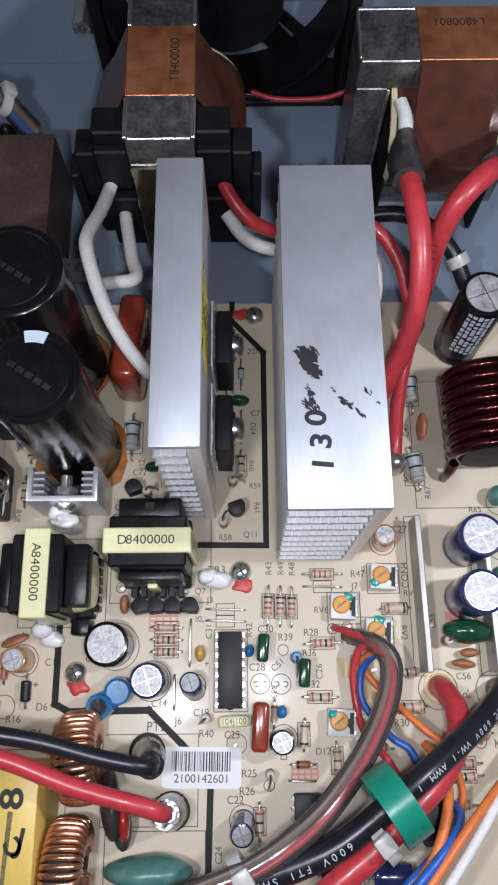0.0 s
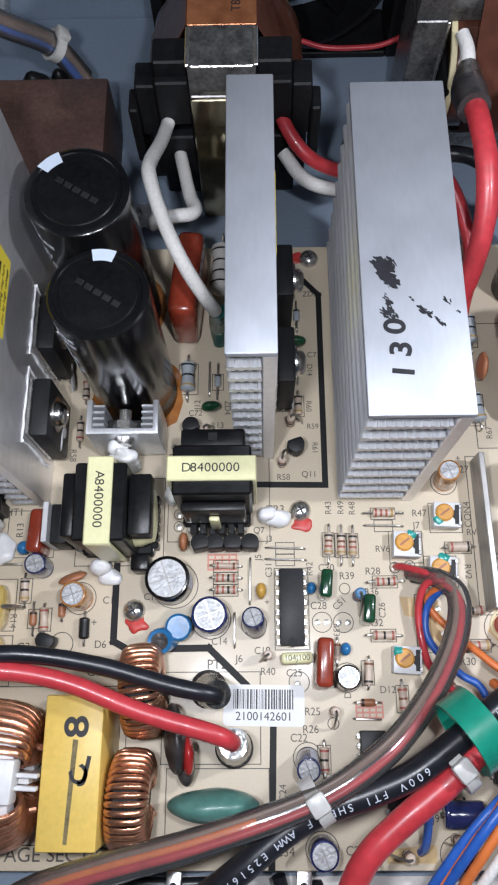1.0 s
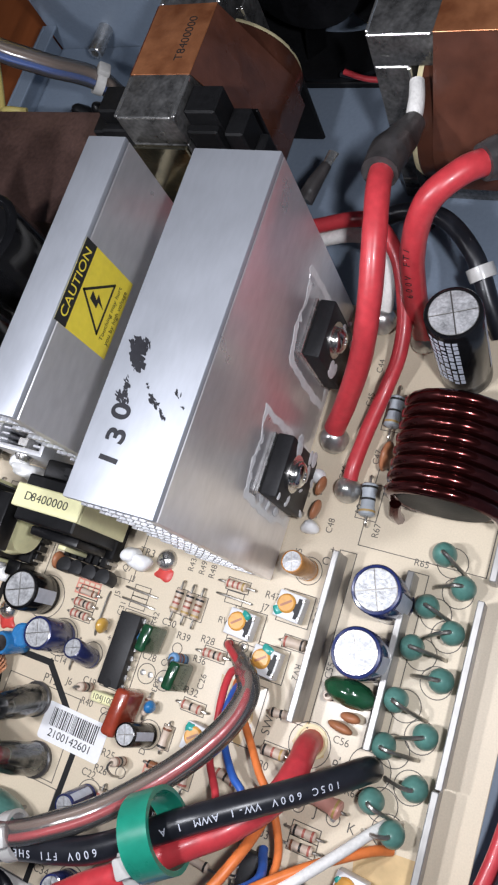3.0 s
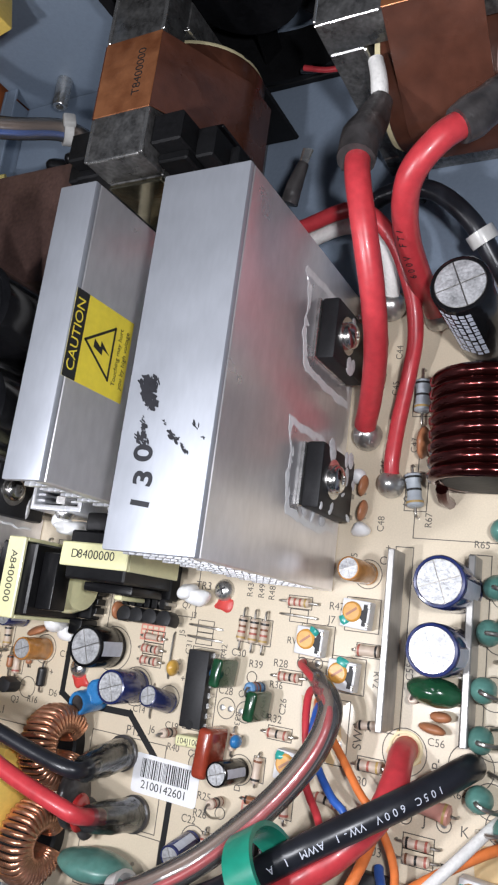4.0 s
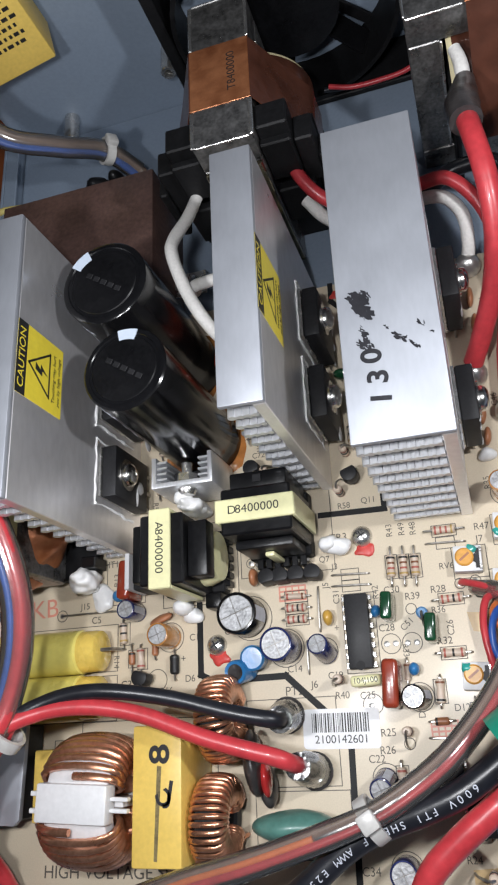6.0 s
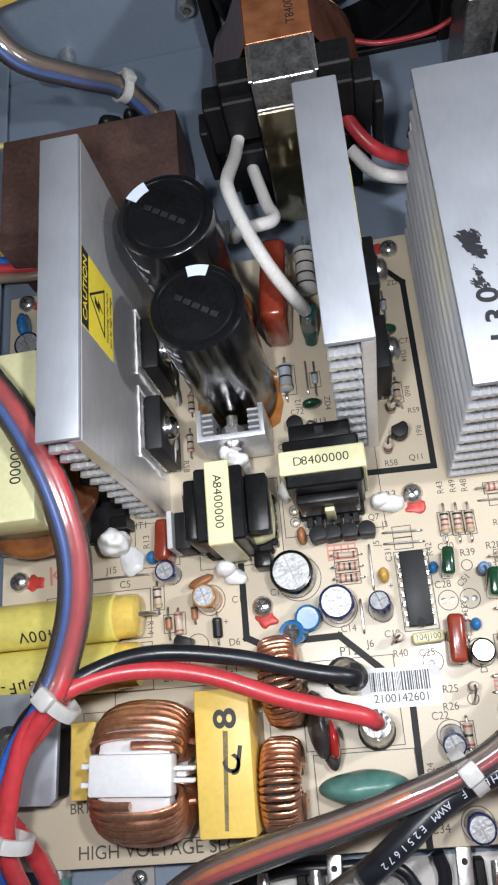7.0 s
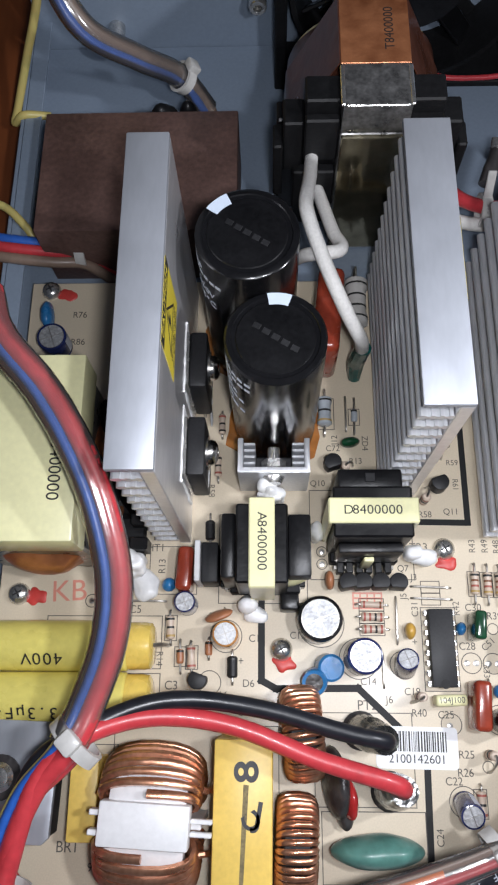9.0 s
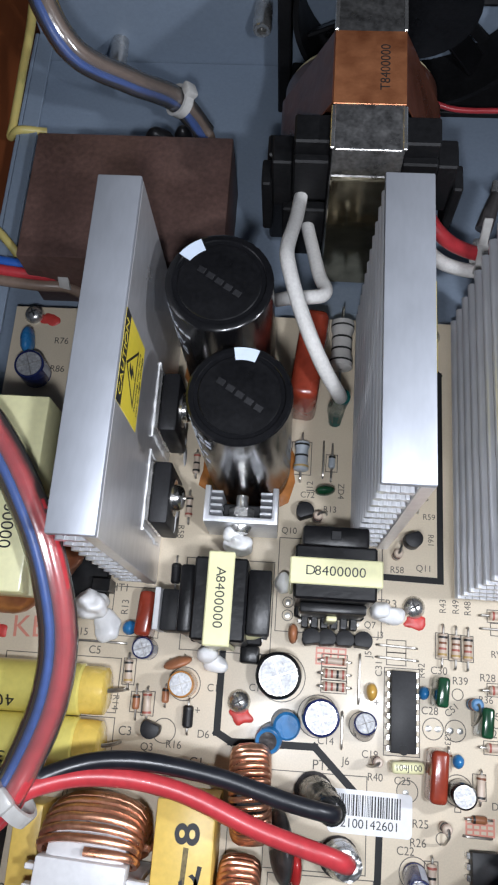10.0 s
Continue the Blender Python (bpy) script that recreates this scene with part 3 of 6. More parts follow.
def big_can(x, y, r, h, a, b_, rating=()):
    t = can(x, y, r, h, SLEEVE, "tall glossy black high-voltage capacitor with sleeve", stripe=False, vent=False, name="large_capacitor", group="large capacitors")
    part("cap_disc", lathe([(0, h + 0.05), (r * 0.76, h + 0.05), (r * 0.78, h - 0.2), (0, h - 0.2)], 40), BLACK, t)
    n = 8
    arc = [(r * 0.70 * math.cos(radians(a + (b_ - a) * i / n)), r * 0.70 * math.sin(radians(a + (b_ - a) * i / n))) for i in range(n + 1)]
    arc += [(r * 0.955 * math.cos(radians(b_ + (a - b_) * i / n)), r * 0.955 * math.sin(radians(b_ + (a - b_) * i / n))) for i in range(n + 1)]
    part("pale_mark", prism(arc, h - 0.1, h + 0.12), GREY_WHITE, t)
    # embossed row of five small pads on the top, and unreadable print down the side
    bm = bmesh.new()
    for k in range(5):
        box(-0.9, 0.9, -0.7, 0.7, h, h + 0.16, 0.05, bm=bm, m=T((k - 2) * 2.3 * 0.9, -(k - 2) * 1.4, 0, 0, 0, -30))
    part("embossing", bm, EPOXY, t)
    bm = bmesh.new()
    rnd = random.Random(int(y))
    for row in range(2 if rating else 7):
        z = h - 5 - row * 3.0
        for k in range(rnd.randint(3, 6)):
            an = radians(185 + 10 * k + rnd.uniform(-1, 1))
            box(-0.02, 0.05, -0.75, 0.75, -0.55, 0.55, 0, bm=bm, m=T((r + 0.02) * math.cos(an), (r + 0.02) * math.sin(an), z, 0, 0, math.degrees(an)))
    tagged(part("side_print", bm, PALE_INK, t), kind="stuff")
    for word, z in rating:
        for k, ch in enumerate(word):
            an = radians(196 + 9 * k)
            text(ch, 2.6, t, T((r + 0.05) * math.cos(an), (r + 0.05) * math.sin(an), z, 0, 0, math.degrees(an)) @ SIDE, PALE_INK, "letter")
    return t


big_can(-48.6, 65.0, 11.4, 58.0, 70, 100)
big_can(-55.0, 91.6, 12.2, 58.0, 115, 145, (("250V", 44.0), ("85°C", 39.6)))

# ---- large transformers ----
def ring_tape(x0, x1, y0, y1, z0, z1, t, mat_, parent, name, axis="x"):
    """A band of tape round a block, as a hollow sleeve."""
    b = bmesh.new()
    box(x0 - t, x1 + t, y0, y1, z1, z1 + t, 0.1, bm=b)
    box(x0 - t, x0 - 0.02, y0, y1, z0, z1 - 0.01, 0.1, bm=b)
    box(x1 + 0.02, x1 + t, y0, y1, z0, z1 - 0.01, 0.1, bm=b)
    return part(name, b, mat_, parent)


def transformer(x, y, rz, length, label, code, tape0, tape1, rad=22, zc=24, depth=17.6, ztop=53.0):
    """A framed core of that length along its own y, with a round winding between the end legs."""
    t = thing("power_transformer", label, "transformer", x, y, FLOOR, rz=rz, group="power transformers")
    h = ztop - FLOOR
    zc = zc - FLOOR
    w = depth / 2
    part("core_top", box(-w, w, 0, length, h - 10, h, 0.4, 2), FERRITE, t)
    part("core_base", box(-w, w, 0, length, 0, 9, 0.4), FERRITE, t)
    part("core_leg", box(-w, w, 0, 9, 9.02, h - 10.02, 0.4), FERRITE, t)
    part("core_leg", box(-w, w, length - 9, length, 9.02, h - 10.02, 0.4), FERRITE, t)
    for q in (-1, 1):
        part("edge_strip", box(q * w - 0.55, q * w + 0.55, 0.2, tape0 - 0.3, h - 0.5, h + 0.25, 0.2), STEEL, t)
        part("edge_strip", box(q * w - 0.55, q * w + 0.55, tape1 + 0.3, length - 0.2, h - 0.5, h + 0.25, 0.2), STEEL, t)
        part("edge_strip", box(q * w - 0.5, q * w + 0.3, 8.6, 9.5, 9.2, h - 10.2, 0.2), STEEL, t)
        part("edge_strip", box(q * w - 0.5, q * w + 0.3, length - 9.5, length - 8.6, 9.2, h - 10.2, 0.2), STEEL, t)
    part("edge_strip", box(-w + 0.7, w - 0.7, -0.25, 0.5, h - 0.6, h + 0.25, 0.2), STEEL, t)
    part("edge_strip", box(-w + 0.7, w - 0.7, length - 0.5, length + 0.25, h - 0.6, h + 0.25, 0.2), STEEL, t)
    y0, y1 = 10.5, length - 10.5
    oval = Matrix.Diagonal((1, 1, 0.84, 1))
    wind = bmesh.new()
    lathe([(rad - 0.6, 0), (rad, 0.8), (rad + 0.3, (y1 - y0) * 0.35), (rad, (y1 - y0) * 0.7), (rad - 0.4, y1 - y0 - 2.2), (rad - 1.2, y1 - y0 - 2.2)], 48, bm=wind, m=T(0, y1 - 1.2, zc) @ oval @ T(0, 0, 0, 90))
    part("winding", wind, BROWN_TAPE, t)
    part("insulation", lathe([(rad - 2.5, 0), (rad - 1.0, 0), (rad - 0.4, 1.2), (rad - 0.4, y1 - y0 - 1.2), (rad - 1.0, y1 - y0), (rad - 2.5, y1 - y0), (rad - 2.5, 0)], 48, m=T(0, y1, zc) @ oval @ T(0, 0, 0, 90)), PAPER, t)
    part("tape", box(-w - 0.25, w + 0.25, tape0, tape1, h - 0.02, h + 0.3, 0.12), FOIL, t, "copper-brown tape band")
    for s in (-1, 1):
        pts = [(s * (w + 0.3), h + 0.1), (s * (w + 3.8), h - 6.5), (s * (rad - 3.5), zc + 11), (s * (rad + 0.3), zc + 4), (s * (rad + 0.7), zc - 8)]
        q = bmesh.new()
        lo = [q.verts.new((p, tape0 + 0.3, z)) for p, z in pts]
        hi = [q.verts.new((p, tape1 - 0.3, z)) for p, z in pts]
        for i in range(4):
            q.faces.new((lo[i], lo[i + 1], hi[i + 1], hi[i]))
        bmesh.ops.subdivide_edges(q, edges=q.edges[:], cuts=3, use_grid_fill=True)
        bmesh.ops.solidify(q, geom=q.faces[:], thickness=0.3)
        part("tape_flap", q, BROWN_TAPE, t, sharp=60)
    for yy, s in ((y0 - 0.7, 1), (y1 + 0.5, 1)):
        part("flange", box(-rad + 1.5, rad - 1.5, yy - 1.6, yy, 1, zc + 6, 0.6), BLACK_MATT, t)
    text(code, 2.6, t, T(3.8, (tape0 + tape1) / 2, h + 0.33, 0, 0, 90), PRINT, "printed_code")
    return t


tr_main = transformer(-22.3, 131.8, 0, 54.5, "large power transformer with steel core and copper-brown tape", "T8400000", 13.3, 36.3)
# stepped terminal blocks of the main transformer's bobbin
for s in (-1, 1):
    for x0, x1, y0, y1, z0, z1 in ((9.0, 18.2, 4.0, 12.4, 44, 59.6), (9.0, 18.2, 1.2, 3.9, 40, 55.4), (18.3, 23.8, 3.0, 11.6, 34, 52.6), (23.9, 26.6, 2.0, 10.0, 24, 45.0), (9.0, 21.0, 0.6, 3.8, 20, 36.0)):
        part("terminal_block", box(min(s * x0, s * x1), max(s * x0, s * x1), y0, y1, z0, z1, 0.5), BLACK_MATT, tr_main)
part("front_flange", box(-24, 24, 12.6, 13.6, 4, 50, 0.3), BLACK, tr_main)
part("side_block", box(-25.5, -9.2, 12, 19, 4, 44, 0.6), BLACK, tr_main)
part("side_block", box(9.2, 14.5, 12, 19, 4, 40, 0.6), BLACK, tr_main)
part("front_plate", box(-8.6, 8.6, -1.4, -0.1, 1, 52, 0.3), paint("varnished_plate", (0.42, 0.375, 0.26), 0.13, 0.95, vary=0.25, grain=200, stain=40, bump=0.1), tr_main)
transformer(83.0, 164.8, 90, 52.5, "large choke transformer with steel core, cables in dark sleeves", "L4800801", 14.5, 36.5)

# ---- brown boxed filter ----
fb = thing("filter_box", "brown fibre-board cover box behind the board", "box", -89.5, 142, FLOOR)
part("cover", box(-30, 30, -22, 21, 0, 27, 0.5, 2), FIBRE, fb)
part("bracket", box(30.2, 42, -21, -12, 8, 9, 0.2), STEEL, fb)
part("screw", lathe([(0, 2), (1.8, 1.6), (2.6, 0.4), (2.6, 0), (0, 0)], 16), STEEL, fb, m=T(37, -16, 9))

# ---- cooling fan at the back ----
fan = thing("cooling_fan", "black square cooling fan on the back wall", "fan", -6, 216, FLOOR + 0.2)
for s in (-1, 1):
    part("side_bar", box(s * 40 - 2, s * 40 + 2, -20, 0, 0, 80, 0.5), BLACK_MATT, fan)
part("bottom_bar", box(-37.9, 37.9, -20, 0, 0, 2.6, 0.4), BLACK_MATT, fan)
part("top_bar", box(-37.9, 37.9, -20, 0, 77.4, 80, 0.4), BLACK_MATT, fan)
part("shroud", lathe([(36, 0), (36, 19.5), (37.6, 19.5), (37.6, 0), (36, 0)], 48), BLACK_MATT, fan, m=T(0, -0.2, 40, 90))
part("hub", lathe([(0, 0), (17, 0), (18, 1), (18, 15), (0, 15)], 32), BLACK, fan, m=T(0, -2, 40, 90))
for k in range(7):
    part("blade", box(17, 36, -4, 4, 0, 1.4, 0.3), BLACK, fan, m=T(0, -9, 40, 0, 51.4 * k, 0) @ T(0, 0, 0, 35))
for k in range(4):
    part("strut", box(16, 40, -1.5, 0, -2, 2, 0.3), BLACK_MATT, fan, m=T(0, -0.3, 40, 0, 45 + 90 * k, 0))


# ---- small parts on the board ----
MESHES = {}


def shared(key, make, material):
    if key not in MESHES:
        MESHES[key] = mesh_of(make(), key[0], material)
    return MESHES[key]


def resistor(x0, y0, x1, y1, r=1.15, bl=6.0, bands=("red", "red", "brown", "gold"), body=BODY, z=None, label="small banded resistor lying on the board", bulge=True, name="resistor", cat="resistor", group="small resistors"):
    """An axial part between two holes."""
    L, a = math.hypot(x1 - x0, y1 - y0), math.degrees(math.atan2(y1 - y0, x1 - x0))
    z = r + 0.2 if z is None else z
    t = thing(name, label, cat, (x0 + x1) / 2, (y0 + y1) / 2, z, rz=a, group=group)
    h = bl / 2
    k = 0.86 if bulge else 1.0
    key = ("body", round(r, 2), round(bl, 2), body.name, bulge)
    body_part = part("body", shared(key, lambda: lathe([(0, -h), (r * 0.7, -h), (r, -h + 0.4), (r, -h + bl * 0.2), (r * k, -h + bl * 0.28), (r * k, h - bl * 0.28), (r, h - bl * 0.2), (r, h - 0.4), (r * 0.7, h), (0, h)], 16, m=T(0, 0, 0, 0, 90)), body), body, t)
    for i, c in enumerate(bands):
        px = -h + bl * (0.14 + 0.72 * i / max(1, len(bands) - 1))
        rr = r * (1.02 if i in (0, len(bands) - 1) else k + 0.03)
        part("band", shared(("band", round(rr, 3), c), lambda: lathe([(rr * 0.9, -0.28), (rr, -0.28), (rr, 0.28), (rr * 0.9, 0.28)], 16, m=T(0, 0, 0, 0, 90)), BAND[c]), BAND[c], body_part, m=T(px, 0, 0))
    for s in (-1, 1):
        e = L / 2
        key = ("lead", round(e, 1), round(z, 1), round(h, 1), s)
        part("lead", shared(key, lambda: tube([(s * (h - 0.2), 0, 0), (s * max(h + 0.2, e - 0.5), 0, 0), (s * e, 0, -0.35 * z), (s * e, 0, -z - 0.2)], 0.32, 6, 3), LEAD), LEAD, t)
    return t


def standing(x, y, dx, dy, r=1.2, bl=6, body=BODY, bands=("brown", "black", "red"), label="banded resistor standing on end", zb=0.6):
    """An axial part on end, one lead bent back to the board at (dx, dy) from it."""
    t = thing("resistor", label, "resistor", x, y, 0, group="standing resistors")
    body_part = part("body", lathe([(0, zb), (r * 0.7, zb), (r, zb + 0.4), (r, zb + bl * 0.22), (r * 0.87, zb + bl * 0.3), (r * 0.87, zb + bl * 0.7), (r, zb + bl * 0.78), (r, zb + bl - 0.4), (r * 0.7, zb + bl), (0, zb + bl)], 16), body, t)
    for i, c in enumerate(bands):
        z = zb + bl * (0.15 + 0.3 * i)
        part("band", lathe([(r * 0.8, z - 0.25), (r * 1.02, z - 0.25), (r * 1.02, z + 0.25), (r * 0.8, z + 0.25)], 16), BAND[c], body_part)
    part("lead", tube([(0, 0, zb + bl - 0.2), (0, 0, zb + bl + 0.9), (dx * 0.3, dy * 0.3, zb + bl + 1.5), (dx * 0.8, dy * 0.8, zb + bl * 0.6), (dx, dy, -0.2)], 0.33, 6, 4), LEAD, t)
    return t


def jumper(x0, y0, x1, y1):
    t = thing("wire_link", "bare tinned wire link on the board", "wire link", x0, y0, 0, group="wire links")
    part("wire", tube([(0, 0, -0.1), (0.15 * (x1 - x0), 0.15 * (y1 - y0), 0.55), (0.85 * (x1 - x0), 0.85 * (y1 - y0), 0.55), (x1 - x0, y1 - y0, -0.1)], 0.33, 6, 4), LEAD, t)


def glass_diode(x0, y0, x1, y1, col="rust"):
    b = {"rust": BROWN_EPOXY, "black": EPOXY, "grey": BODY_GREY}[col]
    return resistor(x0, y0, x1, y1, 0.95 if col != "black" else 1.35, 3.6 if col != "black" else 5.4, ("black",), b, label="small axial diode lying on the board", bulge=False, name="diode", cat="diode", group="diodes")


def to92(x, y, rz, lean=0, label="small black transistor on three legs"):
    t = thing("small_transistor", label, "transistor", x, y, 0, rz=rz, rx=lean, group="small transistors")
    n = 14
    poly = [(2.4 * math.cos(radians(-40 + 260 * i / n)), 2.4 * math.sin(radians(-40 + 260 * i / n))) for i in range(n + 1)]
    part("package", prism(poly, 2.6, 7.4, 0.2), EPOXY, t)
    for k in (-1, 0, 1):
        part("pin", box(k * 1.27 - 0.25, k * 1.27 + 0.25, -0.25, 0.25, -0.3, 2.7, 0), LEAD, t)


def disc(x, y, rz, w, h, th, mat_, label, z=1.0, lean=0, name="ceramic_capacitor"):
    t = thing(name, label, "capacitor", x, y, 0, rz=rz, rx=lean, group="ceramic and film capacitors")
    part("body", blob(w / 2, th / 2, h / 2, 0.1, int(x), 3, m=T(0, 0, z + h / 2), freq=0.4), mat_, t)
    for s in (-1, 1):
        part("lead", tube([(s * w * 0.28, 0, z + h * 0.25), (s * w * 0.28, 0, z * 0.5), (s * w * 0.25, 0, -0.3)], 0.3, 6, 2), LEAD, t)
    return t


def film(x, y, rz, w, h, th, mat_, label, lean=0, z=0.6, code=None):
    t = thing("film_capacitor", label, "capacitor", x, y, 0, rz=rz, rx=lean, group="ceramic and film capacitors")
    part("body", box(-w / 2, w / 2, -th / 2, th / 2, z, z + h, min(th, w) * 0.28, 3), mat_, t)
    for s in (-1, 1):
        part("lead", rod((s * w * 0.35, 0, -0.3), (s * w * 0.35, 0, z + 0.6), 0.3, 6), LEAD, t)
    if code:
        text(code, 1.5, t, T(0, 0, z + h + 0.02), PRINT, "printed_code")
    return t


def trimmer(x, y, rz, dab):
    t = thing("trimmer", "white square trimmer with an orange slotted knob, sealed with turquoise lacquer", "trimmer", x, y, 0, rz=rz, group="trimmers")
    part("body", box(-3.6, 3.6, -3.4, 3.4, 0.6, 4.6, 0.3, 2), WHITE, t)
    k = lathe([(0, 5.3), (2.0, 5.3), (2.4, 5.0), (2.5, 4.5), (0, 4.5)], 20, m=T(-0.8, 0.4, 0))
    knob = part("knob", k, KNOB, t)
    part("slot", box(-1.6, 1.6, -0.3, 0.3, 5.29, 5.36, 0, m=T(-0.8, 0.4, 0, 0, 0, 40)), BROWN_EPOXY, knob)
    part("wiper", prism([(2.0, -2.6), (3.0, -2.6), (3.0, 2.6), (2.0, 2.6), (2.0, 1.3), (1.4, 0.8), (1.4, -0.8), (2.0, -1.3)], 4.5, 4.95), EPOXY, t)
    for s in (-1, 1):
        part("contact", box(2.9, 3.7, s * 2.3 - 0.6, s * 2.3 + 0.6, 4.4, 5.0, 0.1), STEEL, t)
    if dab:
        part("lacquer", blob(1.5, 1.3, 0.5, 0.6, int(x), 2, m=T(dab[0], dab[1], 4.8), freq=0.8), TURQ, t)


def phillips(x, y, z=0, mark=None, r=3.0):
    t = thing("screw", "round-head cross-slot steel screw with red sealing paint" if mark else "round-head cross-slot steel screw", "screw", x, y, z, group="board screws")
    head = part("head", lathe([(0, 2.4), (r * 0.45, 2.3), (r * 0.8, 1.6), (r, 0.5), (r, 0), (0, 0)], 24), STEEL, t)
    b = bmesh.new()
    box(-1.3, 1.3, -0.2, 0.2, 2.0, 2.42, 0, bm=b, m=T(0, 0, 0, 0, 0, 30))
    box(-0.2, 0.2, -1.3, 1.3, 2.0, 2.41, 0, bm=b, m=T(0, 0, 0, 0, 0, 30))
    part("cross_slot", b, EPOXY, head)
    if mark:
        part("red_paint", blob(mark[2] * 1.35, mark[2] * 0.95, 0.5, 0.5, int(x * 3), 3, 0.0, m=T(mark[0], mark[1], 0.05), freq=0.5), RED_MARK, t)


def silk(words, x, y, size=2.2, rz=0):
    text(words, size * 0.84, board, T(x, y, 0.03, 0, 0, rz), INK, "lettering", squeeze=0.95)


# screws
phillips(-2.6, 29.3, mark=(0.4, -3.6, 2.2))
phillips(-47.2, 2.6, mark=(0.6, -3.4, 2.2))
phillips(2.0, 108.7, mark=(-4.4, 0.4, 2.0))
phillips(-118.4, 17.0, mark=(4.6, -0.8, 2.4))
phillips(-117.9, 110.3, mark=(5.0, -1.4, 2.2))

# resistors
for a in ((5.0, 25.3, 4.5, 14.5), (8.3, 25.1, 8.0, 14.3), (11.4, 24.9, 11.1, 14.2)):
    resistor(*a, bands=("black", "brown", "red", "gold"))
resistor(14.6, 28.4, 25.4, 28.3, bands=("red", "red", "red", "gold"))
resistor(14.5, 9.6, 24.5, 9.9, bands=("red", "red", "black", "red"))
resistor(13.6, -4.0, 23.0, -4.2, bands=("red", "black", "red"))
resistor(35.5, 18.7, 43.9, 18.9, r=1.4, bands=("red", "black"))
resistor(38.0, -7.0, 46.6, -6.7, r=1.35, bands=("black", "red", "gold"))
resistor(37.6, 1.6, 45.6, 2.4, bands=("black", "black", "red"))
resistor(49.7, -20.7, 59.6, -20.7, bands=("black", "red", "red"))
resistor(49.8, -24.2, 59.6, -23.6, bands=("brown", "black", "red"))
resistor(52.0, -11.6, 63.0, -13.4, r=2.2, bl=8.5, bands=("red", "gold"), body=paint("pink_resistor_body", (0.62, 0.30, 0.24), 0.4, vary=0.08, bump=0.05))
resistor(22.0, -15.2, 22.3, -24.2, bands=("red", "brown", "red"))
resistor(28.0, -15.6, 37.0, -17.0, bands=("red", "black", "red"))
resistor(-27.2, 14.4, -18.7, 14.1, bands=("red", "brown"), r=0.9)
resistor(-27.2, 11.1, -18.7, 10.9, bands=("red", "red", "black", "red"))
resistor(-27.2, 7.9, -18.6, 7.8, bands=("red", "red", "black", "red"))
resistor(14.0, -9.4, 13.5, -17.4, bands=("brown", "black"))
resistor(6.1, -4.6, 5.8, -11.6, r=0.9, bl=4.5, bands=("brown",))
resistor(1.8, -29.5, 1.7, -38.5, bands=("red", "black", "red"))
resistor(-76.8, 12.6, -76.3, 3.6, bands=("black", "black", "gold"))
resistor(-71.0, 4.6, -70.6, -3.6, bands=("red", "red"))
resistor(-2.4, 64.8, -2.4, 55.6, bands=("black", "black", "gold"))
resistor(-63.8, 69.6, -63.7, 61.5, r=1.0, bands=("red", "black", "black"))
resistor(-64.8, 57.6, -64.6, 48.2, r=1.0, bands=("black", "black", "red"))
resistor(28.0, -44.0, 38.0, -43.4, bands=("red", "red", "black"))
resistor(36.8, -46.0, 37.4, -55.0, bands=("brown", "black"))
resistor(27.0, -36.0, 37.0, -36.6, bands=("red", "black"))
resistor(48.0, -30.0, 57.5, -30.6, bands=("brown", "red", "gold"))
resistor(40.5, -28.5, 41.0, -37.5, bands=("red", "black"))
# power resistors
for a in ((48.0, 90.5, 48.6, 75.5), (47.0, 65.0, 49.0, 52.0), (-34.1, 76.0, -34.3, 62.0)):
    resistor(*a, r=2.1, bl=8.6, bands=("black", "black", "gold"), body=BODY_GREY, label="grey-blue power resistor with black bands", group="power resistors")
resistor(-24.0, 114.0, -24.6, 89.0, r=3.3, bl=15, bands=("black", "black", "black", "black"), body=paint("pale_power_resistor", (0.62, 0.60, 0.57), 0.5, vary=0.08, bump=0.05), z=7, label="large pale grey power resistor with black rings", group="power resistors")
# glass and black diodes
glass_diode(10.0, -20.6, 16.4, -20.6)
glass_diode(-73.9, 5.0, -73.6, -3.6)
glass_diode(-66.3, 5.6, -66.2, 0.0)
glass_diode(-25.5, 73.5, -25.7, 62.6, "grey")
glass_diode(-2.2, 93.8, -2.2, 84.0, "grey")
glass_diode(-2.3, 77.0, -2.3, 67.0, "grey")
glass_diode(-60.0, 2.4, -59.9, -6.2, "black")
glass_diode(-66.6, 39.0, -66.4, 29.4, "black")
# links
for a in ((14.6, 25.1, 25.4, 24.8), (-12.3, 19.2, -1.5, 18.8), (-12.4, 16.1, -1.3, 15.7), (-98.4, 15.2, -78, 15.1), (-16.4, 16.5, -16.6, 4.0), (-20.6, 2.0, -20.6, -7.0), (-28.0, 74.5, -28.0, 63.5), (9.5, -24.5, 16.5, -24.7)):
    jumper(*a)
# standing resistors
standing(-11.9, -9.0, -2.0, -1.5)
standing(4.6, -22.6, -0.4, -4.2, label="cream resistor standing on end, one lead bent down")
standing(-4.8, 54.6, 3.4, 0.4)
standing(-7.4, 42.6, 1.0, 4.0)
standing(-29.0, 51.5, 2.6, 1.6)
standing(12.0, 6.0, 0.3, -5.0, r=1.5, bl=7, body=BODY_BLUE, bands=("black", "brown", "red"), label="blue metal-film resistor standing on end")
standing(20.7, -55.0, -4.5, 0.4)
standing(32.5, -51.5, -2.4, -1.0)
standing(52.5, 10.0, 2.0, 3.0)
# small transistors
for x, rz in ((-29.5, 10), (-25.6, 5), (-21.0, 0), (-16.4, -5)):
    to92(x, 19.0, rz, -4)
to92(-68.6, -5.2, 160)
to92(-32.6, 52.4, 20)
to92(-3.6, 46.6, 200)
to92(33.0, -55.2, 60)
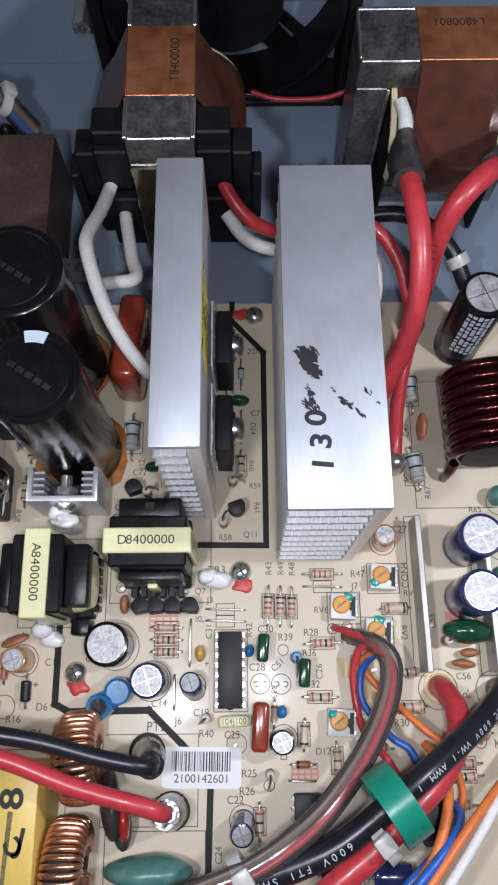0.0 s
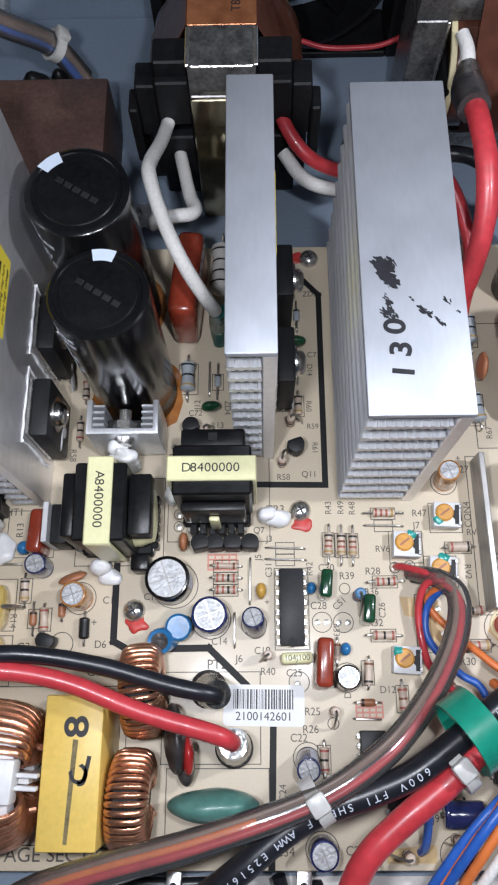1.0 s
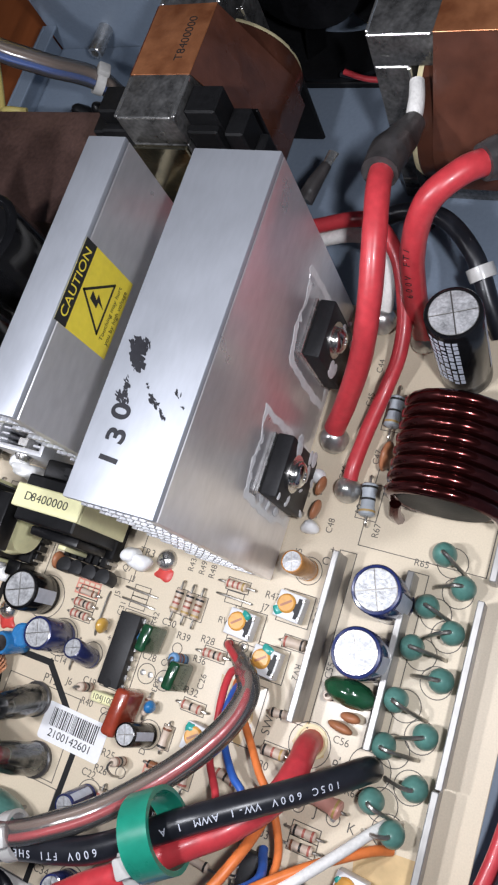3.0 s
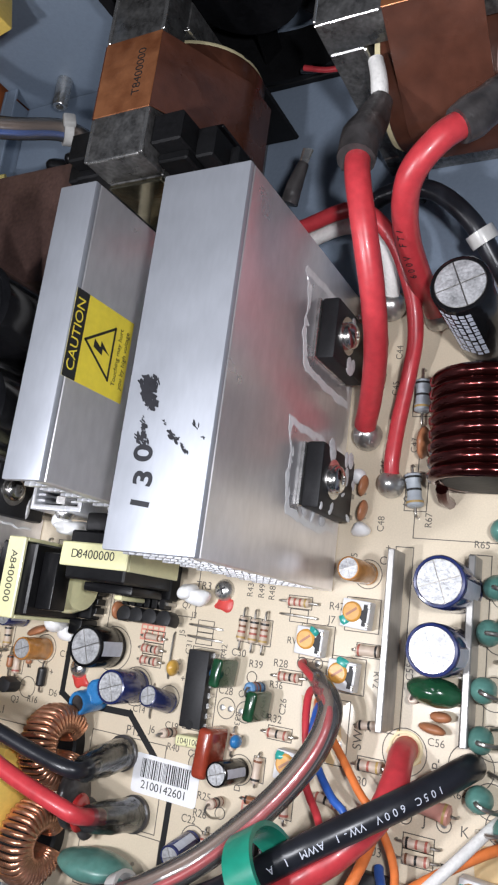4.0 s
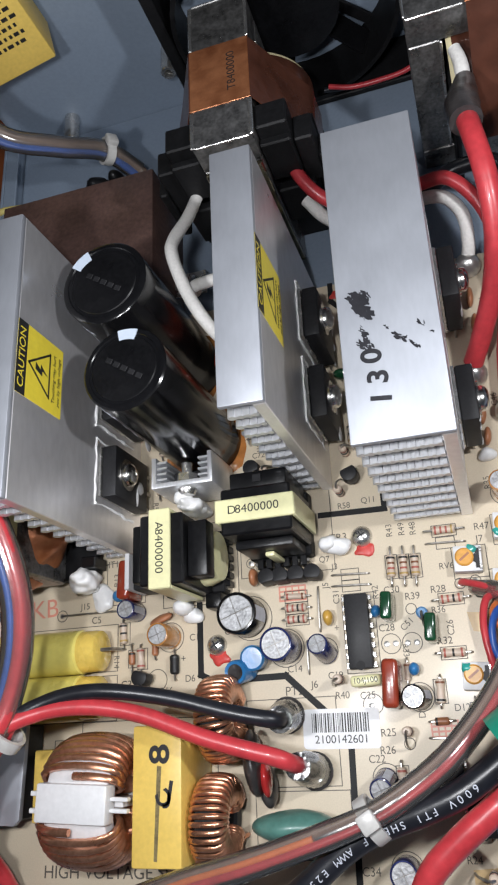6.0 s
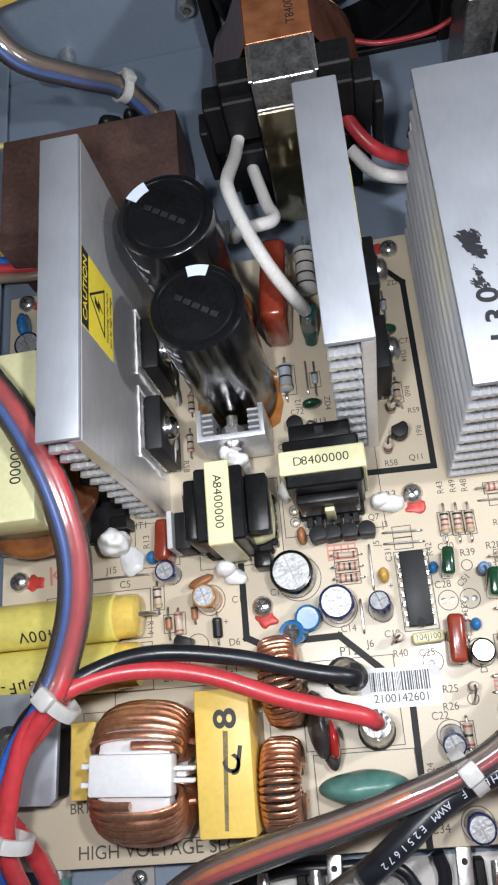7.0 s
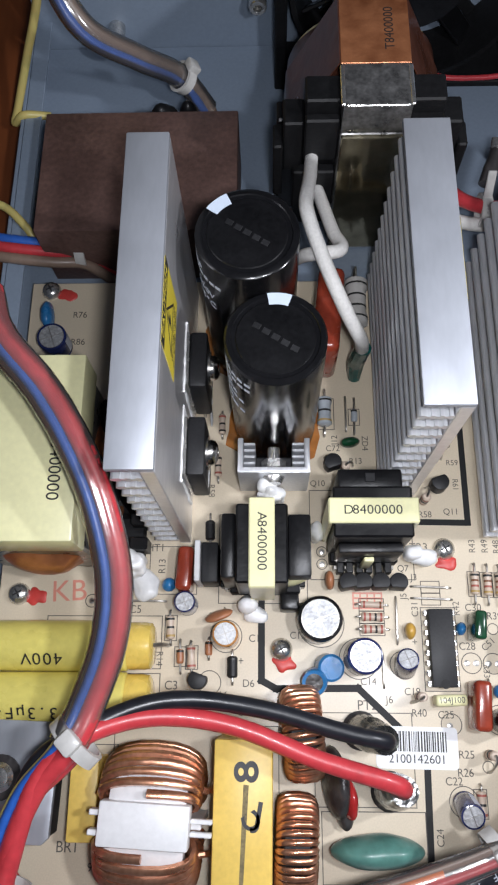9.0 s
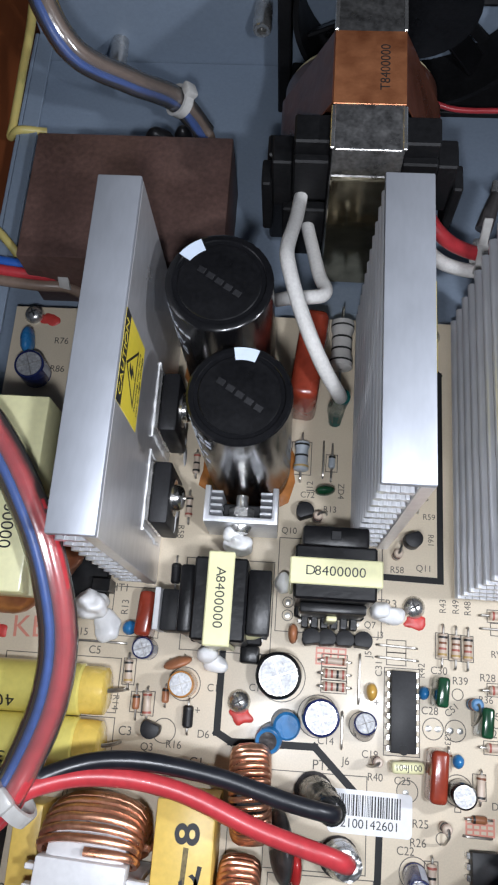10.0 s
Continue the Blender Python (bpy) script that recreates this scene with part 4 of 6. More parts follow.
# ceramic and film capacitors
disc(-34.2, 20.2, 90, 5, 5.5, 2.6, BROWN_EPOXY, "tan ceramic disc capacitor")
disc(-64.2, 12.6, 20, 7.6, 4.4, 2.2, BROWN_EPOXY, "tan ceramic disc capacitor", lean=30)
disc(-13.6, 7.2, 90, 4.4, 4.6, 2.8, OCHRE, "small ochre dipped capacitor by the chip")
disc(35.0, 59.0, 80, 5.4, 4.4, 2.2, BROWN_EPOXY, "tan ceramic disc capacitor")
disc(35.4, 52.6, 80, 5.4, 4.4, 2.2, BROWN_EPOXY, "tan ceramic disc capacitor")
disc(37.0, 97.0, 85, 6.4, 4.4, 2.2, BROWN_EPOXY, "tan ceramic disc capacitor")
disc(37.2, 88.0, 85, 6.4, 4.4, 2.2, BROWN_EPOXY, "tan ceramic disc capacitor")
disc(56.6, 4.0, -8, 6.2, 4.0, 2.4, BROWN_EPOXY, "tan ceramic disc capacitor")
disc(58.4, 6.8, 0, 5.0, 4.0, 2.4, BROWN_EPOXY, "tan ceramic disc capacitor")
disc(50.2, 70.0, 85, 8.0, 8.0, 2.8, BROWN_EPOXY, "large tan ceramic disc capacitor")
disc(-0.4, 7.8, 80, 3.4, 4.4, 2.6, BLUE_EPOXY, "small blue dipped capacitor")
disc(8.0, -7.6, 80, 3.4, 4.2, 2.8, BLUE_EPOXY, "small blue dipped capacitor")
disc(-77.0, 19.0, 60, 3.8, 4.4, 3.6, BLUE_EPOXY, "small teal-blue bead capacitor", z=1.6)
disc(-117.0, 99.6, 95, 9.0, 7.0, 4.0, BLUE_EPOXY, "blue ceramic disc capacitor")
disc(57.4, 12.2, -4, 13.0, 9.5, 6.6, DARK_GREEN, "large dark green dipped film capacitor")
disc(-27.4, 59.2, 5, 5.6, 4.6, 3.0, DARK_GREEN, "small dark green film capacitor")
disc(-2.8, 79.2, 0, 6.2, 5.0, 3.4, DARK_GREEN, "small dark green film capacitor")
film(3.2, 8.4, 85, 7.2, 9.6, 3.0, DARK_GREEN, "dark green film capacitor")
film(13.8, 2.0, 85, 7.2, 9.6, 3.0, DARK_GREEN, "dark green film capacitor")
film(2.2, -11.0, 86, 12.0, 9.5, 4.2, RUST_EPOXY, "rust-red dipped film capacitor standing by the chip")
film(-4.6, -9.8, 2, 8.0, 5.0, 2.8, PALE_YELLOW, "pale yellow box capacitor with printed value", code="104J100")
film(-72.4, 22.6, 86, 11.5, 10.0, 4.2, RUST_EPOXY, "rust-red dipped film capacitor beside a regulator")
film(-33.6, 92.6, 84, 26.0, 21.0, 7.6, RUST_EPOXY, "large rust-red film capacitor beside the tall cans")
# trimmers
trimmer(25.3, 19.2, -3, (1.2, 2.4))
trimmer(36.6, 27.1, -4, (-2.4, -1.6))
trimmer(34.4, 12.4, -4, (0.0, 3.0))
trimmer(23.4, -10.4, -4, (-2.4, 2.0))
trimmer(68.0, -27.5, -4, (-2.0, 1.0))

# electrolytic cans
can(-37.4, 9.6, 5.7, 11.8, SLEEVE, "black electrolytic capacitor with scored bare top")
can(-26.5, 0.5, 4.5, 12.2, NAVY, "navy electrolytic capacitor with scored bare top", stripe_at=200)
can(-15.0, -2.2, 2.8, 10.4, NAVY, "slim navy electrolytic capacitor leaning back", lean=(-12, -4), stripe_at=120)
can(-2.3, -33.6, 2.9, 10.0, NAVY, "slim navy electrolytic capacitor leaning slightly", lean=(12, -2), stripe_at=60)
can(8.6, -14.6, 3.0, 11.0, SLEEVE, "small black electrolytic capacitor leaning slightly", lean=(0, -5), stripe_at=10)
can(37.4, 37.3, 2.9, 12.0, BROWN_SLEEVE, "small amber electrolytic capacitor leaning slightly", lean=(0, -5), stripe=False)
can(-61.5, 5.9, 3.3, 10.4, BROWN_SLEEVE, "small amber electrolytic capacitor", stripe=False)
can(-72.2, 14.0, 2.8, 9.2, NAVY, "small navy electrolytic capacitor", stripe_at=0)
can(59.9, 35.6, 5.7, 19.8, NAVY, "blue electrolytic capacitor between two metal strips", stripe_at=-10)
can(59.1, 21.3, 5.7, 19.0, NAVY, "blue electrolytic capacitor between two metal strips", stripe_at=-10)
can(63.4, 97.5, 6.6, 34.0, SLEEVE, "tall black electrolytic capacitor beside the choke", stripe_at=20)
can(-114.0, 90.6, 4.4, 8.6, NAVY, "navy electrolytic capacitor in the board corner")
can(0.6, -54.0, 3.4, 8.4, NAVY, "navy electrolytic capacitor near the board edge", stripe_at=200)
# a can that lies on its side
can(29.5, -46.0, 3.2, 9.5, NAVY, "navy electrolytic capacitor lying on its side", lean=(0, 84), z=3.3)

# blue dipped varistor pair
vr = thing("blue_coil", "blue sleeved component with dark open end", "coil", -37.0, -3.0, 0)
part("sleeve", lathe([(2.2, 9.0), (3.0, 9.2), (3.3, 8.4), (3.1, 0.4), (0, 0.4)], 24, m=T(-1.2, -1.6, 0, 8, -6)), BLUE_EPOXY, vr)
part("core", lathe([(0, 8.6), (2.3, 8.6), (2.3, 3), (0, 3)], 20, m=T(-1.2, -1.6, 0, 8, -6)), SHRINK, vr)
part("disc", lathe([(0, 7.6), (2.8, 7.6), (3.4, 7.0), (3.4, 0.6), (0, 0.6)], 24, m=T(1.6, 1.4, 0, 5, 6)), BLUE_EPOXY, vr)

# ---- the chip ----
ic = thing("control_chip", "black sixteen-pin control chip", "chip", -5.6, 3.1, 0)
part("package", box(-3.2, 3.2, -9.8, 9.8, 0.9, 4.2, 0.3, 2), EPOXY, ic)
part("notch", lathe([(0, 0.05), (1.2, 0.05), (1.2, 0), (0, 0)], 16), BLACK_MATT, ic, m=T(0, -9.0, 4.2))
pin = bmesh.new()
box(3.15, 4.0, -0.7, 0.7, 2.0, 2.4, 0.08, bm=pin)
box(3.75, 4.05, -0.45, 0.45, -0.3, 2.2, 0.05, bm=pin)
PIN = mesh_of(pin, "pin", STEEL)
for k in range(8):
    part("pin", PIN, STEEL, ic, m=T(0, (k - 3.5) * 2.54, 0))
    part("pin", PIN, STEEL, ic, m=T(0, (k - 3.5) * 2.54, 0, 0, 0, 180))
for x, y, w, l in ((13.8, -32.0, 3.2, 4.8), (20.0, -42.0, 3.2, 4.8), (46.0, -34.0, 3.2, 5.5)):
    c = thing("small_chip", "small black eight-pin chip", "chip", x, y, 0, group="small chips")
    part("package", box(-w, w, -l, l, 0.9, 4.2, 0.3, 2), EPOXY, c)
    for k in range(4):
        part("pin", PIN, STEEL, c, m=T(0, (k - 1.5) * 2.4, 0))
        part("pin", PIN, STEEL, c, m=T(0, (k - 1.5) * 2.4, 0, 0, 0, 180))

# ---- barcode label ----
lb = thing("barcode_label", "white barcode label stuck on the board", "label", -13.1, -21.2, 0.04, rz=-1.0)
n = 6
poly = []
for cx, cy, a0 in ((9.2, 3.9, 0), (-9.2, 3.9, 90), (-9.2, -3.9, 180), (9.2, -3.9, 270)):
    poly += [(cx + 1.1 * math.cos(radians(a0 + 90 * i / n)), cy + 1.1 * math.sin(radians(a0 + 90 * i / n))) for i in range(n + 1)]
paper = part("paper", prism(poly, 0, 0.1), LABEL, lb)
rnd = random.Random(3)
bx = -7.8
while bx < 7.6:
    w = rnd.choice((0.16, 0.16, 0.3, 0.42))
    part("bar", box(bx, bx + w, -0.9, 3.9, 0.1, 0.13, 0), PRINT, paper)
    bx += w + rnd.choice((0.2, 0.2, 0.34))
text("2100142601", 2.15, paper, T(0, -2.7, 0.12), PRINT, "number", squeeze=1.0)

# ---- two small tape-bound transformers ----
def small_transformer(x, y, rz, code, label, pins, wide=False):
    """The tape band lies along the thing's own x; 21.5 long, 6.2 wide, 30 high."""
    t = thing("small_transformer", label, "transformer", x, y, 0, rz=rz, group="small transformers")
    part("core", box(-9.6, 9.6, -6.3, 6.3, 7, 28.6, 0.5), BLACK, t)
    b = bmesh.new()
    box(-10.8, 10.8, -3.1, 3.1, 28.7, 30, 0.3, bm=b)
    for s in (-1, 1):
        box(s * 10.3 - 0.5, s * 10.3 + 0.5, -3.1, 3.1, 6, 28.68, 0.2, bm=b)
    part("tape_band", b, PALE_YELLOW, t, "pale yellow tape band")
    if wide:
        part("winding", lathe([(0, 11.7), (3, 11.6), (6.8, 11.0), (8.0, 8.0), (8.4, 2), (8.0, -4), (3, -5), (0, -5)], 32, m=T(0, 0, 12.4, -90)), PALE_YELLOW, t)
        part("bobbin", box(-8.0, 8.0, -10.0, -6.4, 7, 25.5, 0.7, 2), BLACK, t)
        part("bobbin_end", box(9.2, 13.6, 4.6, 9.4, 1.2, 8.6, 0.6, 2), BLACK, t)
        part("bobbin", box(-7.6, 7.6, 6.4, 11.9, 19.5, 25.6, 0.5, 2), BLACK, t)
    else:
        part("bobbin", box(-8.0, 8.0, -8.8, -6.4, 8, 22.0, 0.5, 2), BLACK, t)
        part("bobbin", box(-8.0, 8.0, 6.4, 11.6, 5, 25.5, 0.7, 2), BLACK, t)
        part("bobbin_notch", box(-1.2, 1.2, 8.2, 10.4, 25.45, 26.0, 0.1), EPOXY, t)
        part("winding", lathe([(0, -8.5), (3, -8.4), (6.4, -8.0), (7.0, -6), (7.4, 0), (6.8, 5.6), (3, 6.0), (0, 6.0)], 32, m=T(0, 0, 11.4, 90)), PALE_YELLOW, t)
        part("winding_tab", box(-1.3, 1.3, -10.2, -8.9, 6, 17, 0.4, 2), PALE_YELLOW, t)
    part("bobbin_base", box(-9, 9, -8.6, 9.8, 1.2, 6, 0.4), BLACK_MATT, t)
    for k in range(pins):
        for s in (-1, 1):
            part("pin", box(-0.45, 0.45, -0.45, 0.45, -0.3, 4.5, 0.05), LEAD, t, m=T(-7.5 + 15 * k / (pins - 1), s * 9.6, 0))
            part("bobbin_tooth", box(-0.9, 0.9, -1.4, 1.4, 1.4, 5.4, 0.2), BLACK, t, m=T(-6.2 + 15 * k / (pins - 1) * 0.84, s * 9.8, 0))
    for k, ch in enumerate(code):
        text(ch, 2.35, t, T((k - 3.5) * 1.72, 0, 30.03), PRINT, "printed_letter", squeeze=1.05)
    return t


small_transformer(-25.2, 33.2, 0, "D8400000", "small black transformer bound with pale yellow tape", 6)
small_transformer(-52.0, 25.6, -90, "A8400000", "small black transformer bound with pale yellow tape, turned sideways", 6, wide=True)

# ---- regulator by the rust-red capacitor ----
rg = thing("voltage_regulator", "black three-leg regulator with a bare metal tab", "regulator", -67.6, 23.6, 0, rz=0)
part("package", box(-0.2, 4.2, -5.2, 5.2, 3.5, 13, 0.5, 2), EPOXY, rg)
part("metal_tab", box(-1.7, -0.3, -5.2, 5.2, 3.6, 15.5, 0.15), WHITE, rg)
for k in (-1, 0, 1):
    part("pin", box(1.6, 2.2, k * 2.5 - 0.45, k * 2.5 + 0.45, -0.3, 3.6, 0), LEAD, rg)

# ---- U-shaped clip heat sink before the front can ----
uh = thing("clip_heat_sink", "small U-shaped aluminium heat sink with a bolted device", "heat sink", -49.0, 46.0, 0)
poly = [(-9.3, -0.8), (9.3, -0.8), (9.3, 8.5), (7.9, 8.5), (7.9, 0.7), (-7.9, 0.7), (-7.9, 8.5), (-9.3, 8.5)]
part("channel", prism(poly, 2.5, 21.0, 0.15), FIN, uh)
for s in (-1, 1):
    for k in range(4):
        part("rib", box(s * 6.3 - 1.5, s * 6.3 + 1.5, 1.6 + 1.7 * k, 2.3 + 1.7 * k, 3, 20.4, 0.1), FIN, uh)
part("device", box(-5, 5, 0.9, 5.2, 5, 15, 0.4), EPOXY, uh)
part("bolt", lathe([(0, 0), (1.6, 0), (1.6, 9), (0, 9)], 16), STEEL, uh, m=T(0, 7, 16.5, 90))
part("nut", lathe([(1.6, 0), (3.2, 0), (3.2, 2.2), (1.6, 2.2)], 6), STEEL, uh, m=T(0, 3.6, 16.5, 90), sharp=20)
part("bolt_head", lathe([(0, 2.2), (2.0, 1.8), (2.8, 0.3), (2.8, 0), (0, 0)], 20), STEEL, uh, m=T(0, -0.8, 16.5, 90))

# amber varnish under the cans
for x, y, r, sd in ((-48.8, 64, 13.6, 2), (-55, 92, 14.0, 5)):
    vs = thing("varnish_stain", "amber varnish pool on the board under a can", "stain", x, y, 0.03)
    part("pool", blob(r, r * 0.98, 0.5, 0.25, sd, 3, 0.0, freq=0.2), paint("amber_varnish", (0.42, 0.16, 0.04), 0.2, vary=0.25, grain=300, stain=120, bump=0.1, coat=0.6), vs)

# ---- white silicone dabs ----
for x, y, z, a, b_, c in ((-9.0, 26.6, 3, 3.4, 2.2, 3.2), (-11.8, 27.6, 4, 2.4, 2.2, 4.0), (-37.4, 33.0, 4, 2.0, 2.6, 5.0), (-49.6, 41.5, 9, 3.4, 2.2, 9.0), (-51, 43.0, 15, 2.4, 1.8, 3.0), (-56.0, 13.6, 3.4, 2.2, 2.2, 4.4), (-54.0, 11.6, 1.0, 3.2, 2.0, 1.6),
                         (-87.0, 24.0, 6, 4.2, 3.4, 6.5), (-83.6, 19.4, 1.0, 3.4, 3.6, 1.8), (34.5, 48.0, 1.0, 2.2, 1.8, 2.2), (33.5, 61.6, 2.0, 1.8, 1.6, 2.6)):
    g = thing("silicone_dab", "dab of white silicone on a component's foot", "silicone", x, y, 0, group="silicone dabs")
    part("dab", blob(a * 1.1, b_ * 1.1, c, 0.34, int(x * 7 + z), 4, -z + 0.02, m=T(0, 0, z), freq=0.3), GLUE, g)


# ---- wound parts ----
def torus_winding(R, a, b, turns, ang0, ang1, r, parent, mat_, zs=1.0, name="winding", pts=14, square=0.6):
    """One wire wound round a ring whose axis is x; angles from straight up."""
    path = []
    n = turns * pts
    for i in range(n + 1):
        phi = radians(ang0 + (ang1 - ang0) * i / n)
        th = 2 * math.pi * i / pts
        cx, sx = math.cos(th), math.sin(th)
        u, v = math.copysign(abs(cx) ** square, cx) * b, math.copysign(abs(sx) ** square, sx) * a
        rad = R + u
        path.append((v, rad * math.sin(phi), rad * math.cos(phi) * zs))
    return part(name, tube(path, r, 6, 1), mat_, parent, sharp=60)


def torus_core(R, a, b, parent, mat_, zs=1.0, name="core"):
    bm = bmesh.new()
    n, k = 36, 8
    sec = [(a, b * 0.7), (a * 0.8, b), (-a * 0.8, b), (-a, b * 0.7), (-a, -b * 0.7), (-a * 0.8, -b), (a * 0.8, -b), (a, -b * 0.7)]
    rings = [[bm.verts.new((x, (R + u) * math.sin(2 * math.pi * i / n), (R + u) * math.cos(2 * math.pi * i / n) * zs)) for x, u in sec] for i in range(n)]
    for i in range(n):
        for j in range(k):
            bm.faces.new((rings[i][j], rings[i][(j + 1) % k], rings[(i + 1) % n][(j + 1) % k], rings[(i + 1) % n][j]))
    bmesh.ops.recalc_face_normals(bm, faces=bm.faces[:])
    return part(name, bm, mat_, parent)


for x, y, rz in ((-42.4, -17.4, 4), (-44.2, -41.4, -3)):
    t = thing("toroid_choke", "ring choke standing on edge, wound with bright copper wire", "choke", x, y, 11.2, rz=rz, group="small ring chokes")
    torus_core(7.0, 3.4, 2.6, t, BLACK_MATT, 0.97)
    torus_winding(7.0, 4.3, 3.5, 30, -155, 155, 0.72, t, COPPER, 0.97)
    part("lead", tube([(3.6, -5, -8), (4.4, -4.4, -10), (4.4, -4.4, -11.4)], 0.6, 6, 3), COPPER, t)

cm = thing("common_mode_choke", "large two-winding choke with a white plastic divider", "choke", -77.4, -35.8, 14.0, rz=-3)
torus_core(10.6, 8.6, 3.4, cm, WHITE, 0.86)
torus_winding(10.2, 11.0, 5.6, 14, 24, 160, 0.98, cm, COPPER, 0.88, pts=20, square=0.84)
torus_winding(10.2, 11.0, 5.6, 14, -160, -24, 0.98, cm, COPPER, 0.88, pts=20, square=0.84)
divider = part("divider", box(-10.2, 9.8, -4.6, 4.6, 8.0, 13.1, 0.6, 2), WHITE, cm, "white plastic divider plate")
part("divider_web", box(-8, 12, -0.8, 0.8, -12, 8, 0.2), WHITE, cm)
for k in (-1, 1):
    part("divider_tab", box(9.8, 14.6, k * 1.3 - 0.5, k * 1.3 + 0.5, 9.0, 11.0, 0.2), WHITE, divider)
    part("divider_tab", box(-12.4, -10.2, k * 2.0 - 0.6, k * 2.0 + 0.6, 9.0, 12.0, 0.2), WHITE, divider)
    part("lead", tube([(8, k * 8, 0), (12.5, k * 6.5, 2), (13.6, k * 7.5, -6), (13.6, k * 8, -14)], 0.75, 8, 4), COPPER, cm)

rc = thing("rod_choke", "dark maroon choke of thick enamelled wire", "choke", 68.4, 70.4, 14.6, rz=2)
path = []
for i in range(8 * 20 + 1):
    a = 2 * math.pi * i / 20
    path.append((12.8 * math.cos(a), -12.6 + 25.2 * i / 160, 12.6 * math.sin(a)))
part("winding", tube(path, 1.62, 8, 1), MAROON, rc, sharp=60)
part("core", lathe([(0, -12.4), (10.6, -12.4), (11.2, -11.6), (11.2, 11.6), (10.6, 12.4), (0, 12.4)], 32, m=T(0, 0, 0, 90)), BLACK_MATT, rc)
part("lead", tube([(-12, -12.6, -4), (-12.5, -14, -8), (-12.5, -14, -14.8)], 1.5, 8, 4), MAROON, rc)

# ---- yellow box capacitors ----
yb = thing("box_capacitor", "yellow box capacitor with black marker scribble on top", "capacitor", -56.3, -34.6, 0, rz=-0.5)
part("case", box(-6.7, 6.7, -16.2, 16.2, 0.4, 22.0, 0.6, 2), YELLOW, yb)
text("8", 5.6, yb, T(1.0, 9.4, 22.06, 0, 0, 92), MARKER, "scribble", squeeze=1.25)
text("C", 4.0, yb, T(2.2, -0.6, 22.06, 0, 0, 120), MARKER, "scribble")
text("J", 5.0, yb, T(3.6, 0.6, 22.06, 0, 0, -10), MARKER, "scribble")
GRAPHITE = paint("pencil_hatching", (0.22, 0.17, 0.07), 0.6, vary=0.35, grain=1800, stain=300, bump=0)
part("hatching", prism([(-0.6, -14.5), (0.3, -14.6), (1.3, 6.6), (0.1, 6.8)], 22.01, 22.03), GRAPHITE, yb)
ys = thing("box_capacitor", "small yellow box capacitor behind the choke", "capacitor", -94.4, -32.4, 0)
part("case", box(-3.4, 3.4, -9.2, 9.2, 0.4, 12.4, 0.5, 2), YELLOW, ys)

# ---- axial film capacitors ----
for y, word, wx in ((3.0, "400V", -107), (-9.8, "3.3µF-K", -111)):
    t = thing("axial_capacitor", "yellow wrapped axial film capacitor lying on the board", "capacitor", -100, y, 7.2, group="axial film capacitors")
    part("wrap", lathe([(5.4, -23.5), (6.3, -23.2), (6.4, 0), (6.3, 13.4), (5.6, 14.0), (0, 14.0)], 40, m=T(0, 0, 0, 0, 90)), FILM_YELLOW, t)
    part("end_fill", lathe([(0, 20.3), (4.6, 20.2), (5.7, 19.6), (5.9, 18), (5.9, 14.0), (0, 14.0)], 32, m=T(0, 0, 0, 0, 90)), FILM_END, t)
    part("lead", tube([(16, 0, 2.5), (20.6, 0.1, 1.6), (22.6, 0.4, -1.5), (23.0, 0.6, -7.3)], 0.55, 8, 4), LEAD, t)
    part("lead", tube([(-23, 0, 0), (-25, 0, 0), (-26, 0, -7.3)], 0.55, 8, 4), LEAD, t)
    an = 32
    for k, ch in enumerate(word):
        text(ch, 3.4, t, T(wx + 100 + (len(word) / 2 - 0.5 - k) * 2.7, -6.46 * math.sin(radians(an)), 6.46 * math.cos(radians(an)), an) @ T(0, 0, 0, 0, 0, 180), PRINT, "printed_character")

# ---- high-voltage transformer left of the heat sink ----
hv = thing("tape_wound_transformer", "tall transformer wrapped in pale yellow tape, copper foil below", "transformer", -107.6, 44.6, 0)
part("tape_block", box(-14.6, 14.6, -22.2, 22.4, 34, 46, 0.6, 2), PALE_YELLOW, hv, "pale yellow tape wrap")
part("core", box(-13.6, 13.6, -21.0, 21.4, 6, 33.9, 0.6), FERRITE, hv)
part("foil", blob(18.5, 22.5, 15.5, 0.10, 4, 4, m=T(1.0, -2.0, 17), freq=0.12), FOIL, hv, "creased copper foil")
part("bobbin", box(13.8, 20.0, -8, 20, 3, 24, 0.6), BLACK, hv)
part("bobbin_base", box(-15, 23.5, -19.5, 21, 1.0, 5.0, 0.4), BLACK_MATT, hv)
for k in range(6):
    part("pin_post", box(20.2, 25.0, -17 + 6.6 * k, -13.6 + 6.6 * k, 1.5, 9, 0.3), BLACK, hv)
text("8400000", 3.0, hv, T(9.4, -6, 46.05, 0, 0, -90), PRINT, "printed_code")

# ---- bridge rectifier plate ----
br = thing("bridge_rectifier", "rectifier under a bright aluminium plate with rounded corners", "rectifier", -110.6, -28.4, 0, rz=-2)
part("plate", prism([(-9, -13.6), (7.6, -13.6), (9.2, -12), (9.2, 13.4), (-9, 13.4)], 10.4, 12.2, 0.2), ALU, br)
part("body", box(-8.4, 8.6, -12.4, 12.4, 2.0, 10.3, 0.5), EPOXY, br)
part("screw", lathe([(0, 2.2), (2.4, 1.8), (3.6, 0.4), (3.6, 0), (0, 0)], 20), STEEL, br, m=T(-4.0, 0.5, 12.2))
part("washer", lathe([(5.2, 0), (5.2, 0.6), (2, 0.6), (2, 0)], 20), SHRINK, br, m=T(-4.0, 0.5, 12.2))

